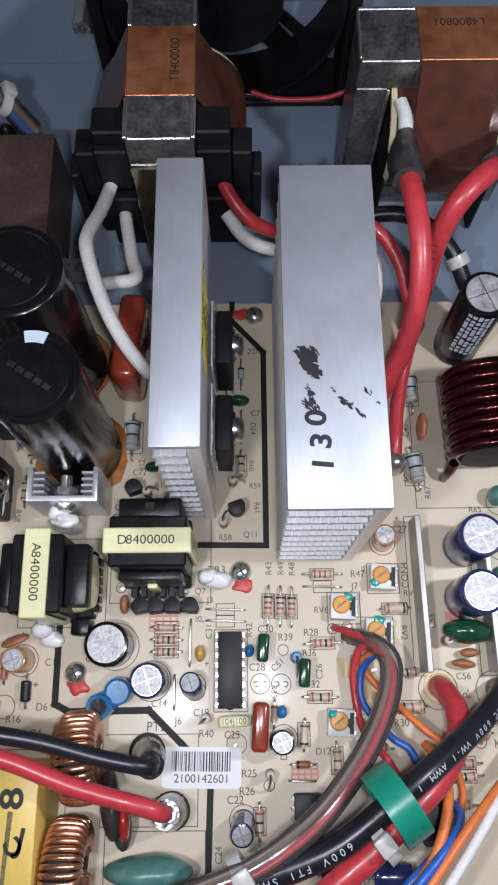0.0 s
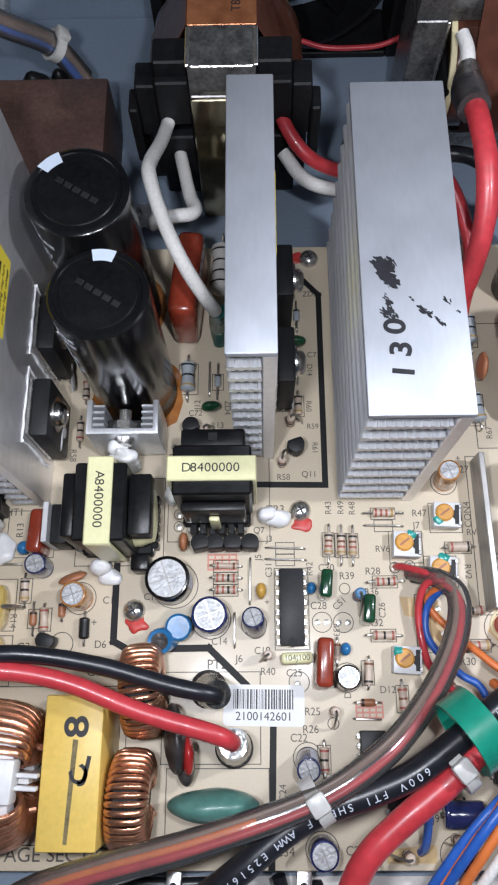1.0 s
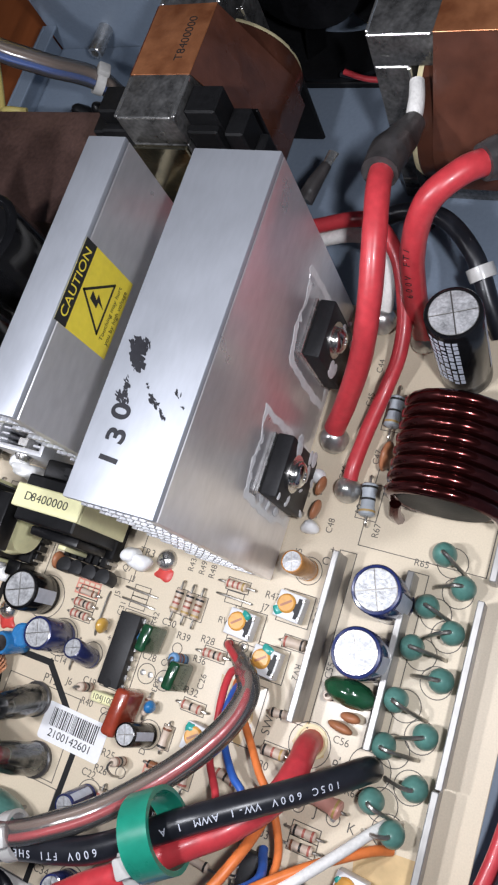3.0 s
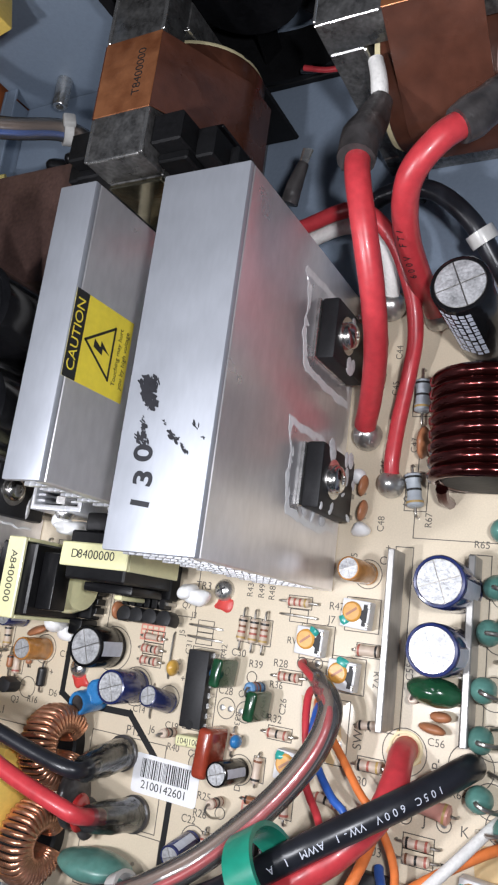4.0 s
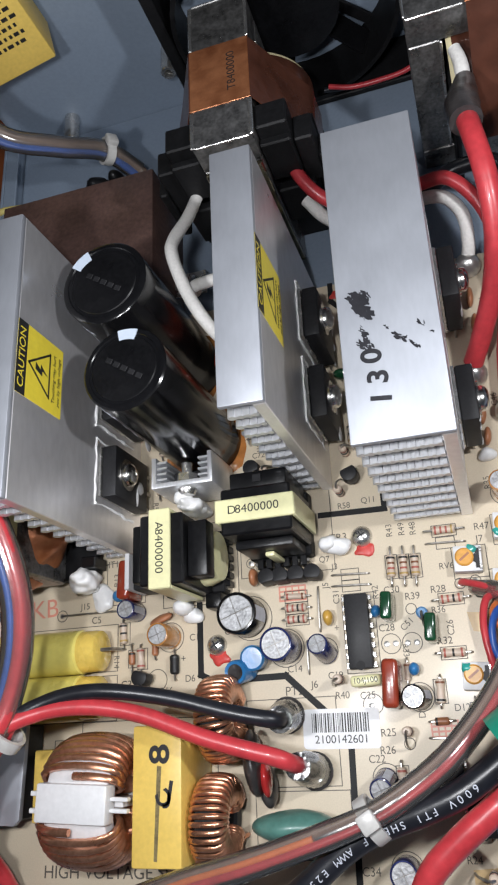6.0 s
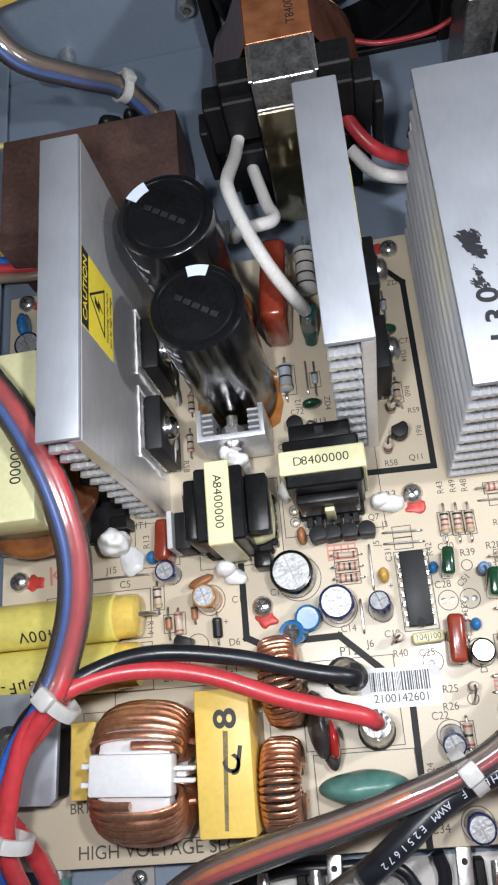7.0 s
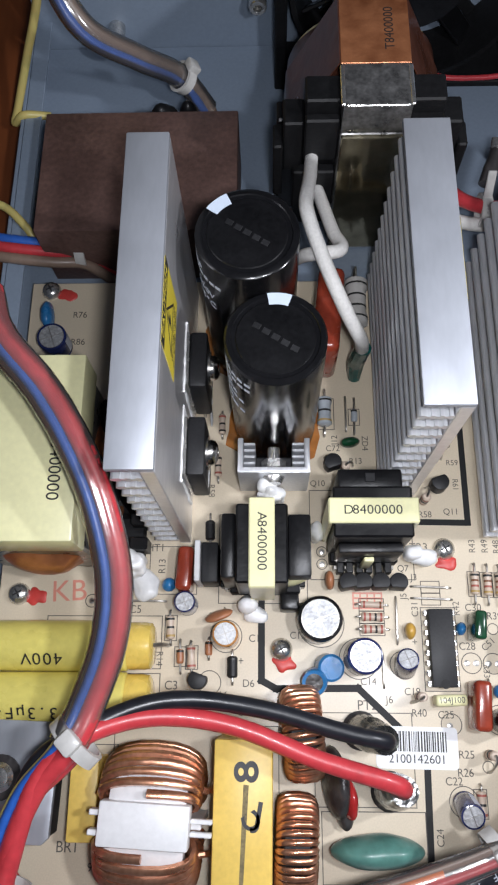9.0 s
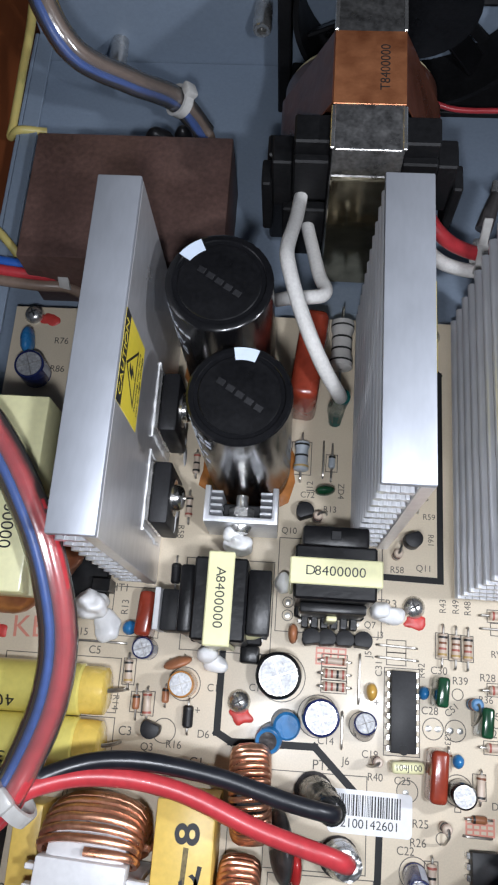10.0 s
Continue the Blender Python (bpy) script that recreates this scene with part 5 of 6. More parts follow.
# ---- varistors ----
vt = thing("varistor", "teal dipped varistor disc standing on edge", "varistor", -25.2, -43.2, 0, rz=1)
part("disc", blob(10.9, 3.7, 7.2, 0.05, 9, 4, m=T(0, 0, 8.6), freq=0.2), TEAL, vt)
part("lead", rod((-6, 0, -0.2), (-6, 0, 3), 0.5), LEAD, vt)
part("lead", rod((6, 0, -0.2), (6, 0, 3), 0.5), LEAD, vt)
vb = thing("sleeved_thermistor", "black sleeved disc with a red dipped disc beside it", "thermistor", -34.6, -28.6, 0, rz=6)
part("sleeve", blob(2.7, 8.2, 8.2, 0.05, 2, 3, m=T(0, 0, 9.4, 0, 10), freq=0.2), SHRINK, vb)
part("disc", blob(1.7, 4.8, 5.2, 0.04, 1, 3, m=T(2.6, -3.6, 9.4, 0, 12), freq=0.2), paint("red_dipped_disc", (0.5, 0.03, 0.03), 0.25, vary=0.1, bump=0.04, coat=0.4), vb)
part("sleeve_end", blob(2.4, 5.4, 4.2, 0.05, 6, 3, m=T(1.6, -5.8, 5.0), freq=0.2), SHRINK, vb)

# ---- teal beads on the right, each with a lead bent back to the board ----
for i, (x, y) in enumerate(((70.1, 49.3), (76.2, 42.6), (69.2, 36.4), (76.1, 32.0), (68.2, 26.4), (76.3, 21.2), (67.6, 14.1), (75.9, 8.6), (67.6, 3.7), (76.3, -2.4), (68.0, -8.1), (74.0, -12.9))):
    t = thing("bead_resistor", "teal dipped resistor standing on end, one lead bent over", "resistor", x, y, 0, rz=(i * 37) % 30 - 15, group="standing teal resistors")
    part("bead", blob(2.9, 2.9, 4.2, 0.07, i, 3, m=T(0, 0, 4.9), freq=0.3), TEAL, t)
    s = 1 if i % 2 == 0 else -1
    part("lead", tube([(0, 0, 8.6), (0.4 * s, -0.2, 9.8), (2.4 * s, -0.8, 9.2), (6.0 * s, -1.8, 3.4), (7.2 * s, -2.2, -0.2)], 0.5, 7, 4), LEAD, t)

# ---- metal strips by the blue cans ----
STRIP = paint("tarnished_strip", (0.40, 0.39, 0.375), 0.42, 0.6, vary=0.16, grain=500, stain=120, bump=0.06, stretch=(1, 0.2, 1))
for x, y, z, lab in ((46.0, 22.4, 9.6, "thin upright aluminium strip beside the trimmers"), (64.4, 22.4, 8.6, "thin upright aluminium strip beside teal resistors"), (81.2, 20.0, 8.6, "thin upright aluminium strip along the board edge"), (81.2, -21.6, 8.6, "thin upright aluminium strip along the board edge"), (82.0, 66.0, 8.6, "thin upright aluminium strip beside the dark choke")):
    t = thing("metal_strip", lab, "metal strip", x, y, 0, rz=0.6, group="metal strips")
    part("bar", box(-0.8, 0.8, -20.6, 20.6, 0.3, z, 0.2), STRIP, t)
    for k in (-14, 0, 14):
        part("tab", box(-0.5, 0.5, k - 1, k + 1, -0.3, 0.5, 0), LEAD, t)

pr = thing("capacitor_print", "rows of pale print on a tall black can", "print", 63.4, 97.5, 0)
rnd = random.Random(8)
for row in range(5):
    an = radians(232 + row * 13)
    z = 31.0
    while z > 9:
        L = rnd.uniform(0.9, 2.2)
        part("print_bar", box(0, 0.05, -0.55, 0.55, -L / 2, L / 2, 0), PALE_INK, pr, m=T(6.62 * math.cos(an), 6.62 * math.sin(an), z, 0, 0, math.degrees(an)))
        z -= L + rnd.uniform(0.5, 1.0)

# ---- solder bollards ----
for x, y, r in ((34.6, 72.4, 3.9), (42.0, 59.8, 3.5), (38.0, 108.4, 4.0), (50.8, 104.2, 3.6)):
    t = thing("solder_joint", "shiny domed solder joint on a thick cable's end", "solder joint", x, y, 0, group="solder joints")
    part("dome", blob(r, r, 5.0, 0.06, int(x), 3, 0.05, m=T(0, 0, 1.6), freq=0.3), SOLDER, t)

# ---- cables ----
def cable(label, pts, r, mat_, name="cable", cat="cable", group="", seg=16, sleeves=(), words=()):
    o = pts[0]
    t = thing(name, label, cat, *o, group=group)
    loc = [(p[0] - o[0], p[1] - o[1], p[2] - o[2]) for p in pts]
    part("insulation", tube(loc, r, seg, 7, wob=0.03), mat_, t)
    for q, rr, m_, nm in sleeves:
        part(nm, tube([(p[0] - o[0], p[1] - o[1], p[2] - o[2]) for p in q], rr, seg, 6, wob=0.12), m_, t)
    path = smooth_path(loc, 7)
    for word, f, size, up in words:
        # letters set one by one along the cable's upper side
        L = [0.0]
        for a, b in zip(path, path[1:]):
            L.append(L[-1] + (b - a).length)
        s = f * L[-1]
        for ch in word:
            if ch != " ":
                k = min(max(i for i in range(len(L)) if L[i] <= s), len(path) - 2)
                d = (path[k + 1] - path[k]).normalized()
                if up < 0:
                    d = -d
                p = path[k] + (path[k + 1] - path[k]) * ((s - L[k]) / max(1e-6, L[k + 1] - L[k]))
                nz = Vector((0.0, -0.25, 1.0))
                nz = (nz - d * nz.dot(d)).normalized()
                side = nz.cross(d)
                p = p + nz * (r * 1.03)
                m = Matrix(((d.x, side.x, nz.x, p.x), (d.y, side.y, nz.y, p.y), (d.z, side.z, nz.z, p.z), (0, 0, 0, 1)))
                text(ch, size, t, m, PALE_INK if mat_ is BLACK_CABLE else PRINT, "letter")
            s += size * 1.12
    return t


cable("thick red cable from the choke transformer to the board", [(34.9, 74.4, 5.5), (38.4, 79.4, 13), (42.8, 87.2, 25), (44.8, 96.6, 36.5), (44.4, 107.6, 44), (42.8, 119, 47), (42.0, 126, 46)], 2.85, RED_CABLE, group="thick red cables",
      sleeves=(([(42.0, 123, 46.8), (41.8, 129.5, 44.8), (42.8, 136, 42), (44.0, 142.4, 40.4)], [4.2, 4.7, 4.1, 2.8], SHRINK, "heat_shrink"), ([(43.8, 141.5, 40.4), (43.6, 147, 42.4), (42.6, 151.6, 43)], 1.9, WHITE_CABLE, "braid")))
cable("thick red cable arching down from the choke transformer", [(50.8, 104.4, 0.5), (50.6, 105.6, 8), (50.2, 107.6, 22), (50.8, 112, 35.5), (54.3, 116.8, 46), (60.6, 122.6, 49), (66, 127.6, 47)], 3.0, RED_CABLE, group="thick red cables",
      words=(("600V FT1", 0.36, 1.7, 1),),
      sleeves=(([(64.2, 126, 47.8), (67, 128.8, 46.5), (71, 134, 44), (74, 140, 42)], [4.0, 4.4, 4.2, 3.0], SHRINK, "heat_shrink"),))
cable("red cable looping behind the wide heat sink to its joint", [(-8, 143, 34), (-6.4, 134, 32), (-1, 127, 27.5), (6, 124.4, 23.5), (16, 124, 21), (28, 126.5, 22), (36, 125, 23.5), (43, 117.6, 20), (47, 106, 15), (47.6, 96, 10.5), (45.6, 87, 6.6), (43.5, 76, 5), (42.4, 66, 4.4), (42.2, 61.4, 3)], 2.0, RED_CABLE)
cable("white cable looping behind the wide heat sink to its joint", [(-6, 131, 22), (-1, 125, 19), (5, 122.5, 17), (14, 122, 16), (26, 125.5, 16), (34, 125, 15.5), (38.6, 119.6, 13), (39.2, 113, 8), (38.2, 109.4, 3)], 2.0, WHITE_CABLE)
cable("black cable curving behind the thick red cables", [(28, 131, 10), (38, 135, 14), (50, 133, 16), (60, 124, 15), (66, 114, 9), (70, 108, 3)], 2.4, BLACK_CABLE,
      sleeves=(([(62.2, 121, 14), (63.8, 118.4, 12.4)], 3.4, NYLON, "cable_tie"),))
cable("white sleeved lead from the main transformer", [(-36, 142, 29), (-37.9, 135.6, 31), (-39.0, 123, 37), (-40.6, 110, 44.5), (-40.2, 103.6, 46.6), (-37.4, 94, 46), (-34.0, 86, 43.5), (-30.2, 80.4, 38), (-26.6, 77.6, 31), (-25.2, 79.6, 22)], 1.85, WHITE_CABLE, group="white sleeved leads")
cable("white sleeved lead folded beside the main transformer", [(-36.8, 141, 14), (-36.3, 134.5, 18.5), (-34.4, 124, 22.5), (-32.2, 113, 26), (-30.4, 107, 29), (-31.4, 104.2, 30.6), (-35, 103.2, 31.2), (-40, 103.4, 30), (-43, 107, 22)], 1.85, WHITE_CABLE, group="white sleeved leads")
gs = thing("green_sleeve", "green insulating sleeve on a resistor's lead", "sleeve", -25.2, 82, 0)
part("sleeve", tube([(0.6, -1.4, 20), (0.2, -0.8, 14), (0, 0, 7), (0, -2, 1)], [2.3, 2.5, 2.5, 2.0], 10, 5, wob=0.2), paint("dark_teal_sleeve", (0.006, 0.085, 0.075), 0.22, vary=0.25, bump=0.1, coat=0.12), gs)

# supply leads to the two posts
cable("red supply lead to a sleeved post", [(-104.4, -46, 34), (-98.4, -27, 39), (-90.6, -18.4, 40.5), (-80.9, -14.2, 37), (-69.3, -13.4, 34), (-56.0, -15.9, 31), (-40.1, -22.0, 29), (-25, -26.4, 27), (-20.8, -28.2, 24), (-20.3, -29.6, 15)], 2.05, RED_CABLE)
cable("black supply lead to a sleeved post", [(-107, -44, 32), (-100, -24, 36), (-88.4, -16.0, 38.6), (-77.5, -11.1, 36), (-65.8, -9.9, 34), (-49.9, -12.2, 30), (-34.9, -16.3, 27), (-26, -18.2, 25.4), (-23.6, -18.6, 22), (-25.6, -17.8, 12)], 1.95, BLACK_CABLE)
for x, y, lx, ly in ((-27.2, -17.2, 3.2, -1.2), (-20.6, -31.2, 0.5, 2.0)):
    t = thing("sleeved_post", "board post with a crimped lug inside a clear sleeve", "terminal", x, y, 0, group="sleeved posts")
    part("lug", tube([(0, 0, 0), (lx * 0.4, ly * 0.4, 8), (lx, ly, 16)], [2.0, 2.2, 2.0], 12, 4), LEAD, t)
    part("clear_sleeve", tube([(0, 0, 0.3), (lx * 0.4, ly * 0.4, 9), (lx * 1.05, ly * 1.05, 21)], [4.4, 4.2, 3.2], 16, 4, wob=0.15), CLEAR_PALE, t)
    part("collar", lathe([(3.0, 0), (4.6, 0), (4.8, 1.4), (3.6, 2.4), (3.0, 2.4)], 20), SHRINK, t)

# sheathed bundle that arches along the left side
core = [(-112, 76, 60), (-107.6, 64.5, 61.5), (-97.4, 52.6, 60), (-90.0, 40.5, 57), (-84.8, 28.1, 53), (-82.0, 14.2, 48), (-83.2, 1.4, 44), (-87.4, -10.6, 41), (-91, -18.6, 41), (-99, -27.6, 38), (-104, -39, 35), (-106, -50, 30), (-106.5, -60, 20)]
off = lambda dx, dz, dy=0: [(x + dx, y + dy, z + dz) for x, y, z in core]


def bundle(name, label, wires):
    """Wires and sheath that run together, as parts of one thing; each row: part, points, radius, material, label."""
    o = wires[0][1][0]
    t = thing(name, label, "cable", *o)
    for nm, pts, r, m_, lab in wires:
        part(nm, tube([(p[0] - o[0], p[1] - o[1], p[2] - o[2]) for p in pts], r, 14, 7, wob=0.03), m_, t, lab)
    return t


bundle("sheathed_cable", "clear-sheathed cable with red, blue and yellow wires arching over the board", (
    ("wire", off(0.9, 0.6), 2.2, RED_CABLE, "red wire"), ("wire", off(-2.4, 0.5, -0.4), 1.15, BLUE_CABLE, "blue wire"),
    ("wire", off(-3.6, -1.0, -0.6), 0.95, YELLOW_CABLE, "yellow-green wire"), ("wire", off(-1.8, -2.4, -0.6), 1.3, BLACK_CABLE, "black wire"),
    ("sheath", off(-0.8, -0.1, -0.2)[:9], 4.05, CLEAR, "clear sheath"),
    ("wire", [(-88, -15, 38.6), (-92, -21.5, 38), (-101, -30, 35), (-107.4, -42, 31), (-110, -56, 22)], 2.2, RED_CABLE, "red wire")))


def tie(x, y, z, rz, r, ry=0, head=True, label="off-white nylon cable tie round a bundle"):
    t = thing("cable_tie", label, "cable tie", x, y, z, rz=rz, ry=ry, group="cable ties")
    part("strap", lathe([(r, -1.6), (r + 0.9, -1.5), (r + 0.9, 1.5), (r, 1.6), (r, -1.6)], 28, m=T(0, 0, 0, 0, 90)), NYLON, t)
    if head:
        part("head", box(-2.1, 2.1, -2.2, 2.2, r - 0.4, r + 2.4, 0.7, 2), NYLON, t)


tie(-90.6, -18.2, 38.6, 45, 5.4)
tie(-105.6, -47, 31, 75, 5.6)

# clear sheathed bundle across the middle
mid = [(25.6, 12.0, 1.6), (31.6, 9.4, 8.6), (35.4, 4.6, 12), (33.6, -4.4, 15.4), (27.0, -15.6, 21), (16.8, -27.0, 27.5), (7.1, -34.2, 30.4), (-1.8, -39.0, 31), (-14.6, -43.6, 31), (-30.2, -48.4, 29.6), (-47.5, -53.0, 27.5), (-62.5, -58, 23.5), (-73, -64, 18), (-82, -74, 8)]
offm = lambda dx, dy, dz: [(x + dx, y + dy, z + dz) for x, y, z in mid]
bundle("sheathed_cable", "clear-sheathed signal cable with red, orange and dark wires across the board", (
    ("wire", offm(-0.6, 1.2, -0.4), 1.1, GREY_CABLE, "grey wire"), ("wire", offm(0.2, -1.0, 0.8), 0.95, RED_CABLE, "red wire"),
    ("wire", [(x - 0.2, y + 0.4, z + 0.6) for x, y, z in mid[8:]], 0.75, ORANGE_CABLE, "orange wire"), ("wire", offm(1.0, -1.6, -1.0), 1.0, BLACK_CABLE, "black wire"),
    ("sheath", offm(0.1, 0, 0), [1.9, 2.6, 2.9, 3.0, 3.0, 3.0, 3.0, 2.8, 3.0, 3.2, 3.4, 3.4, 3.2, 3.0], CLEAR, "clear sheath")))
cable("thin red wire from the signal bundle into the board", [(31, 9.6, 9.6), (27.5, 11.6, 7), (23.4, 13.4, 3), (22.6, 13.8, -0.3)], 0.9, RED_CABLE, group="loose signal wires")
cable("thin red wire dropping beside the trimmer", [(33, 8.4, 11), (28.6, 8, 8), (26.8, 2, 5), (27.4, -6, 4), (29, -13, 6), (34, -19, 9), (37, -25, 12)], 0.95, RED_CABLE, group="loose signal wires")
cable("thin blue wire dropping beside the trimmer", [(33, 7.4, 10), (29.4, 3, 5), (28.6, -3.6, 4), (31.2, -9, 5), (36, -14.2, 7), (40, -17, 8), (43, -24, 8)], 0.95, BLUE_CABLE, group="loose signal wires")
cable("thin orange wire dropping beside the trimmer", [(32.6, 7.6, 10.6), (29.6, 5, 5), (31.4, 0.6, 3.6), (37.6, -6, 6), (43.0, -11.4, 9), (48, -16, 10), (52, -26, 8), (50, -38, 6)], 0.95, ORANGE_CABLE, group="loose signal wires")

# thick output cables
cable("thick black output cable with white print", [(65.4, -2.6, -0.2), (65.2, -2.6, 6), (60.6, -6.0, 13), (53.0, -11.2, 20), (44.0, -17.0, 25.6), (36.0, -22.4, 28.6), (20.0, -33.6, 29.4), (10.0, -38.2, 28.4), (-2.0, -42.4, 26.6), (-10.0, -47.0, 26), (-18.2, -53.2, 25.4), (-27.4, -60.0, 22.6)], 2.95, BLACK_CABLE,
      words=(("105C 600V VW-1 AWM I A", 0.13, 1.55, 1), ("600V FT1 SHE LF", 0.55, 1.7, 1), ("AWM E251672", 0.80, 1.6, 1)),
      sleeves=(([(-26.4, -59.4, 23), (-32, -63.5, 20), (-37, -67.6, 16), (-40, -70.4, 8)], [3.3, 3.8, 3.3, 2.8], CLEAR, "clear_boot"),))
cable("thick red output cable beneath the black one", [(50.2, -1.6, -0.2), (50.6, -3.0, 5), (51.4, -7.4, 11.5), (49.6, -14.4, 17), (43.6, -21.6, 22.6), (36.4, -27.6, 25.4), (26.4, -36.4, 26.4), (16.0, -44.4, 25.4), (8.6, -51.4, 23.6), (4.6, -60, 19), (3.4, -70, 10)], 2.95, RED_CABLE)
part_ring = thing("cable_grommet", "pale ring round the red cable's entry hole", "grommet", 50.2, -1.6, 0)
part("ring", lathe([(3.4, 0), (4.0, 0), (4.0, 0.35), (3.4, 0.35), (3.4, 0)], 28), PAPER, part_ring)
gb = thing("cable_band", "green plastic band strapping two thick cables together", "cable band", 31.6, -26.0, 29.8, rz=34)
n = 36
bm = bmesh.new()
ins, out = [], []
for s in (-1, 1):
    ins.append([bm.verts.new((s * 3.3, 7.6 * math.cos(2 * math.pi * i / n), 9.2 * math.sin(2 * math.pi * i / n))) for i in range(n)])
    out.append([bm.verts.new((s * 3.3, 8.7 * math.cos(2 * math.pi * i / n), 10.4 * math.sin(2 * math.pi * i / n))) for i in range(n)])
for i in range(n):
    j = (i + 1) % n
    bm.faces.new((out[0][i], out[0][j], out[1][j], out[1][i]))
    bm.faces.new((ins[0][j], ins[0][i], ins[1][i], ins[1][j]))
    for k in (0, 1):
        bm.faces.new((ins[k][i], ins[k][j], out[k][j], out[k][i]))
bmesh.ops.recalc_face_normals(bm, faces=bm.faces[:])
part("band", bm, GREEN_TAPE, gb, sharp=40)
tie(-2.2, -40.0, 27.6, 32, 4.4)
tie(28.4, -33.6, 27, 38, 4.6)

# blue, orange and white wires at the lower right
for lab, pts, r, m_ in (("blue wire in the lower bundle", [(24, -62, 14), (34, -46, 24), (44, -36, 22), (50, -31, 12), (47, -27, 3)], 1.1, BLUE_CABLE),
                        ("orange wire in the lower bundle", [(27, -63, 14), (37, -46, 24), (49, -33, 21), (60, -24, 14), (70, -18, 6), (74, -17, 0)], 1.1, ORANGE_CABLE),
                        ("white wire in the lower bundle", [(30, -64, 14), (42, -46, 22), (54, -32, 19), (64, -21, 12), (70, -14, 5), (72, -12, 0)], 1.2, WHITE_CABLE),
                        ("second orange wire in the lower bundle", [(22, -64, 12), (32, -49, 21), (41, -38, 22), (46, -27, 18), (47, -20, 10), (45, -16, 2)], 1.2, ORANGE_CABLE),
                        ("second blue wire in the lower bundle", [(20, -64, 12), (30, -49, 20), (38, -41, 21), (43, -40, 12), (44, -44, 2)], 1.1, BLUE_CABLE)):
    cable(lab, pts, r, m_, group="lower bundle wires")
cable("blue wire standing up from the board edge", [(24.2, -54.6, 0), (24.4, -52, 6), (24.2, -44, 14), (23.6, -38, 22)], 1.0, BLUE_CABLE, group="lower bundle wires")
cable("red wire along the board's outer strip", [(99, 50, 4), (97, 20, 5), (95.5, -4, 5), (92.6, -20, 6), (88, -36, 7), (78, -56, 8), (70, -70, 4)], 1.6, RED_CABLE, group="side wires")
cable("black wire along the board's outer strip", [(102, 50, 4), (100, 20, 5), (98.6, -4, 5), (96, -20, 6), (91.4, -37, 7), (82, -57, 8), (73, -72, 4)], 1.6, BLACK_CABLE, group="side wires")
cable("thin red wire beside the choke transformer", [(92, 150, 20), (82, 132, 26), (77, 120, 24), (80, 110, 16), (92, 106, 8)], 1.0, RED_CABLE, group="side wires")
cable("thin red fan wire behind the heat sinks", [(2, 193, 2), (10, 191, 1), (20, 190.6, 1), (30, 191, 2), (42, 194, 6)], 0.9, RED_CABLE, group="fan wires")
cable("thin black fan wire behind the heat sinks", [(0, 194, 0), (10, 193, -1), (20, 192.6, -1), (30, 193, 0), (42, 195, 4)], 0.9, BLACK_CABLE, group="fan wires")

# mains leads at the top left
top = [(-118, 196, 72), (-109.5, 175.6, 60), (-101.2, 165.7, 47), (-88.5, 169.1, 33), (-77.8, 175.5, 19), (-70.3, 173.6, 7), (-66.5, 166.6, -6)]
bundle("sheathed_cable", "clear-sheathed mains cable with blue and brown wires behind the filter box", (
    ("wire", [(x - 0.6, y - 1.6, z - 0.6) for x, y, z in top], 1.5, BLUE_CABLE, "blue wire"),
    ("wire", [(x + 0.4, y + 1.0, z + 1.0) for x, y, z in top], 1.9, GREY_CABLE, "grey-brown wire"),
    ("sheath", top[:6], 3.7, CLEAR, "clear sheath")))
tie(-77.0, 175.4, 18.6, 20, 3.9, ry=48)
cable("yellow earth wire over the case's lip", [(-112, 200, 62), (-118, 188, 40), (-127, 183.6, 20), (-134, 178, 5), (-136.4, 175.6, 0), (-132, 175.6, 3.6), (-124, 177.2, 1)], 1.35, YELLOW_CABLE)
cable("yellow earth wire loop at the case's lip", [(-160, 132, -8), (-143, 139, 4), (-134, 137, 7), (-127, 131, 5), (-123, 126, 0)], 1.3, YELLOW_CABLE)
for lab, dy, dz, m_ in (("blue wire entering over the case's lip", 2.6, 1.0, BLUE_CABLE), ("red wire entering over the case's lip", -0.6, 1.6, RED_CABLE), ("grey wire entering over the case's lip", -3.4, 0.4, GREY_CABLE)):
    cable(lab, [(-168, 132 + dy, 0 + dz), (-150, 127 + dy, 4 + dz), (-134, 122.6 + dy, 6 + dz), (-118, 121.6 + dy, 4 + dz), (-108, 122.6 + dy, 1 + dz), (-100, 121 + dy, -6)], 1.7, m_, group="entering wires")
tie(-109, 122.8, 2.6, 5, 4.0)

# ---- yellow capacitor and peg hardware on the back wall ----
yw = thing("wall_capacitor", "yellow box capacitor with dark print on the back wall", "capacitor", -99, 202, 44, rz=14)
part("case", box(-14, 14, -9, 9, 0, 30, 0.7, 2), YELLOW, yw)
rnd = random.Random(11)
for row in range(6):
    x = -11.0
    while x < 9.5:
        w = rnd.uniform(0.7, 2.2)
        part("print_bar", box(x, min(x + w, 11), -9.08, -9.0, 24.4 - row * 2.9, 25.7 - row * 2.9, 0), PRINT, yw)
        x += w + rnd.uniform(0.6, 1.1)
kn = thing("cable_gland", "black plastic cable clip behind the filter box", "clip", -83, 166, FLOOR)
part("clip", blob(5, 3.5, 13, 0.25, 5, 3, 0, m=T(0, 0, 14), freq=0.15), BLACK, kn)
part("clip_ear", blob(3, 3, 6, 0.2, 8, 3, m=T(7.6, 0, 22), freq=0.15), BLACK, kn)
sl = thing("cable_lug", "dark crimp lug tied to the cables behind the wide heat sink", "terminal", 12, 127, 19)
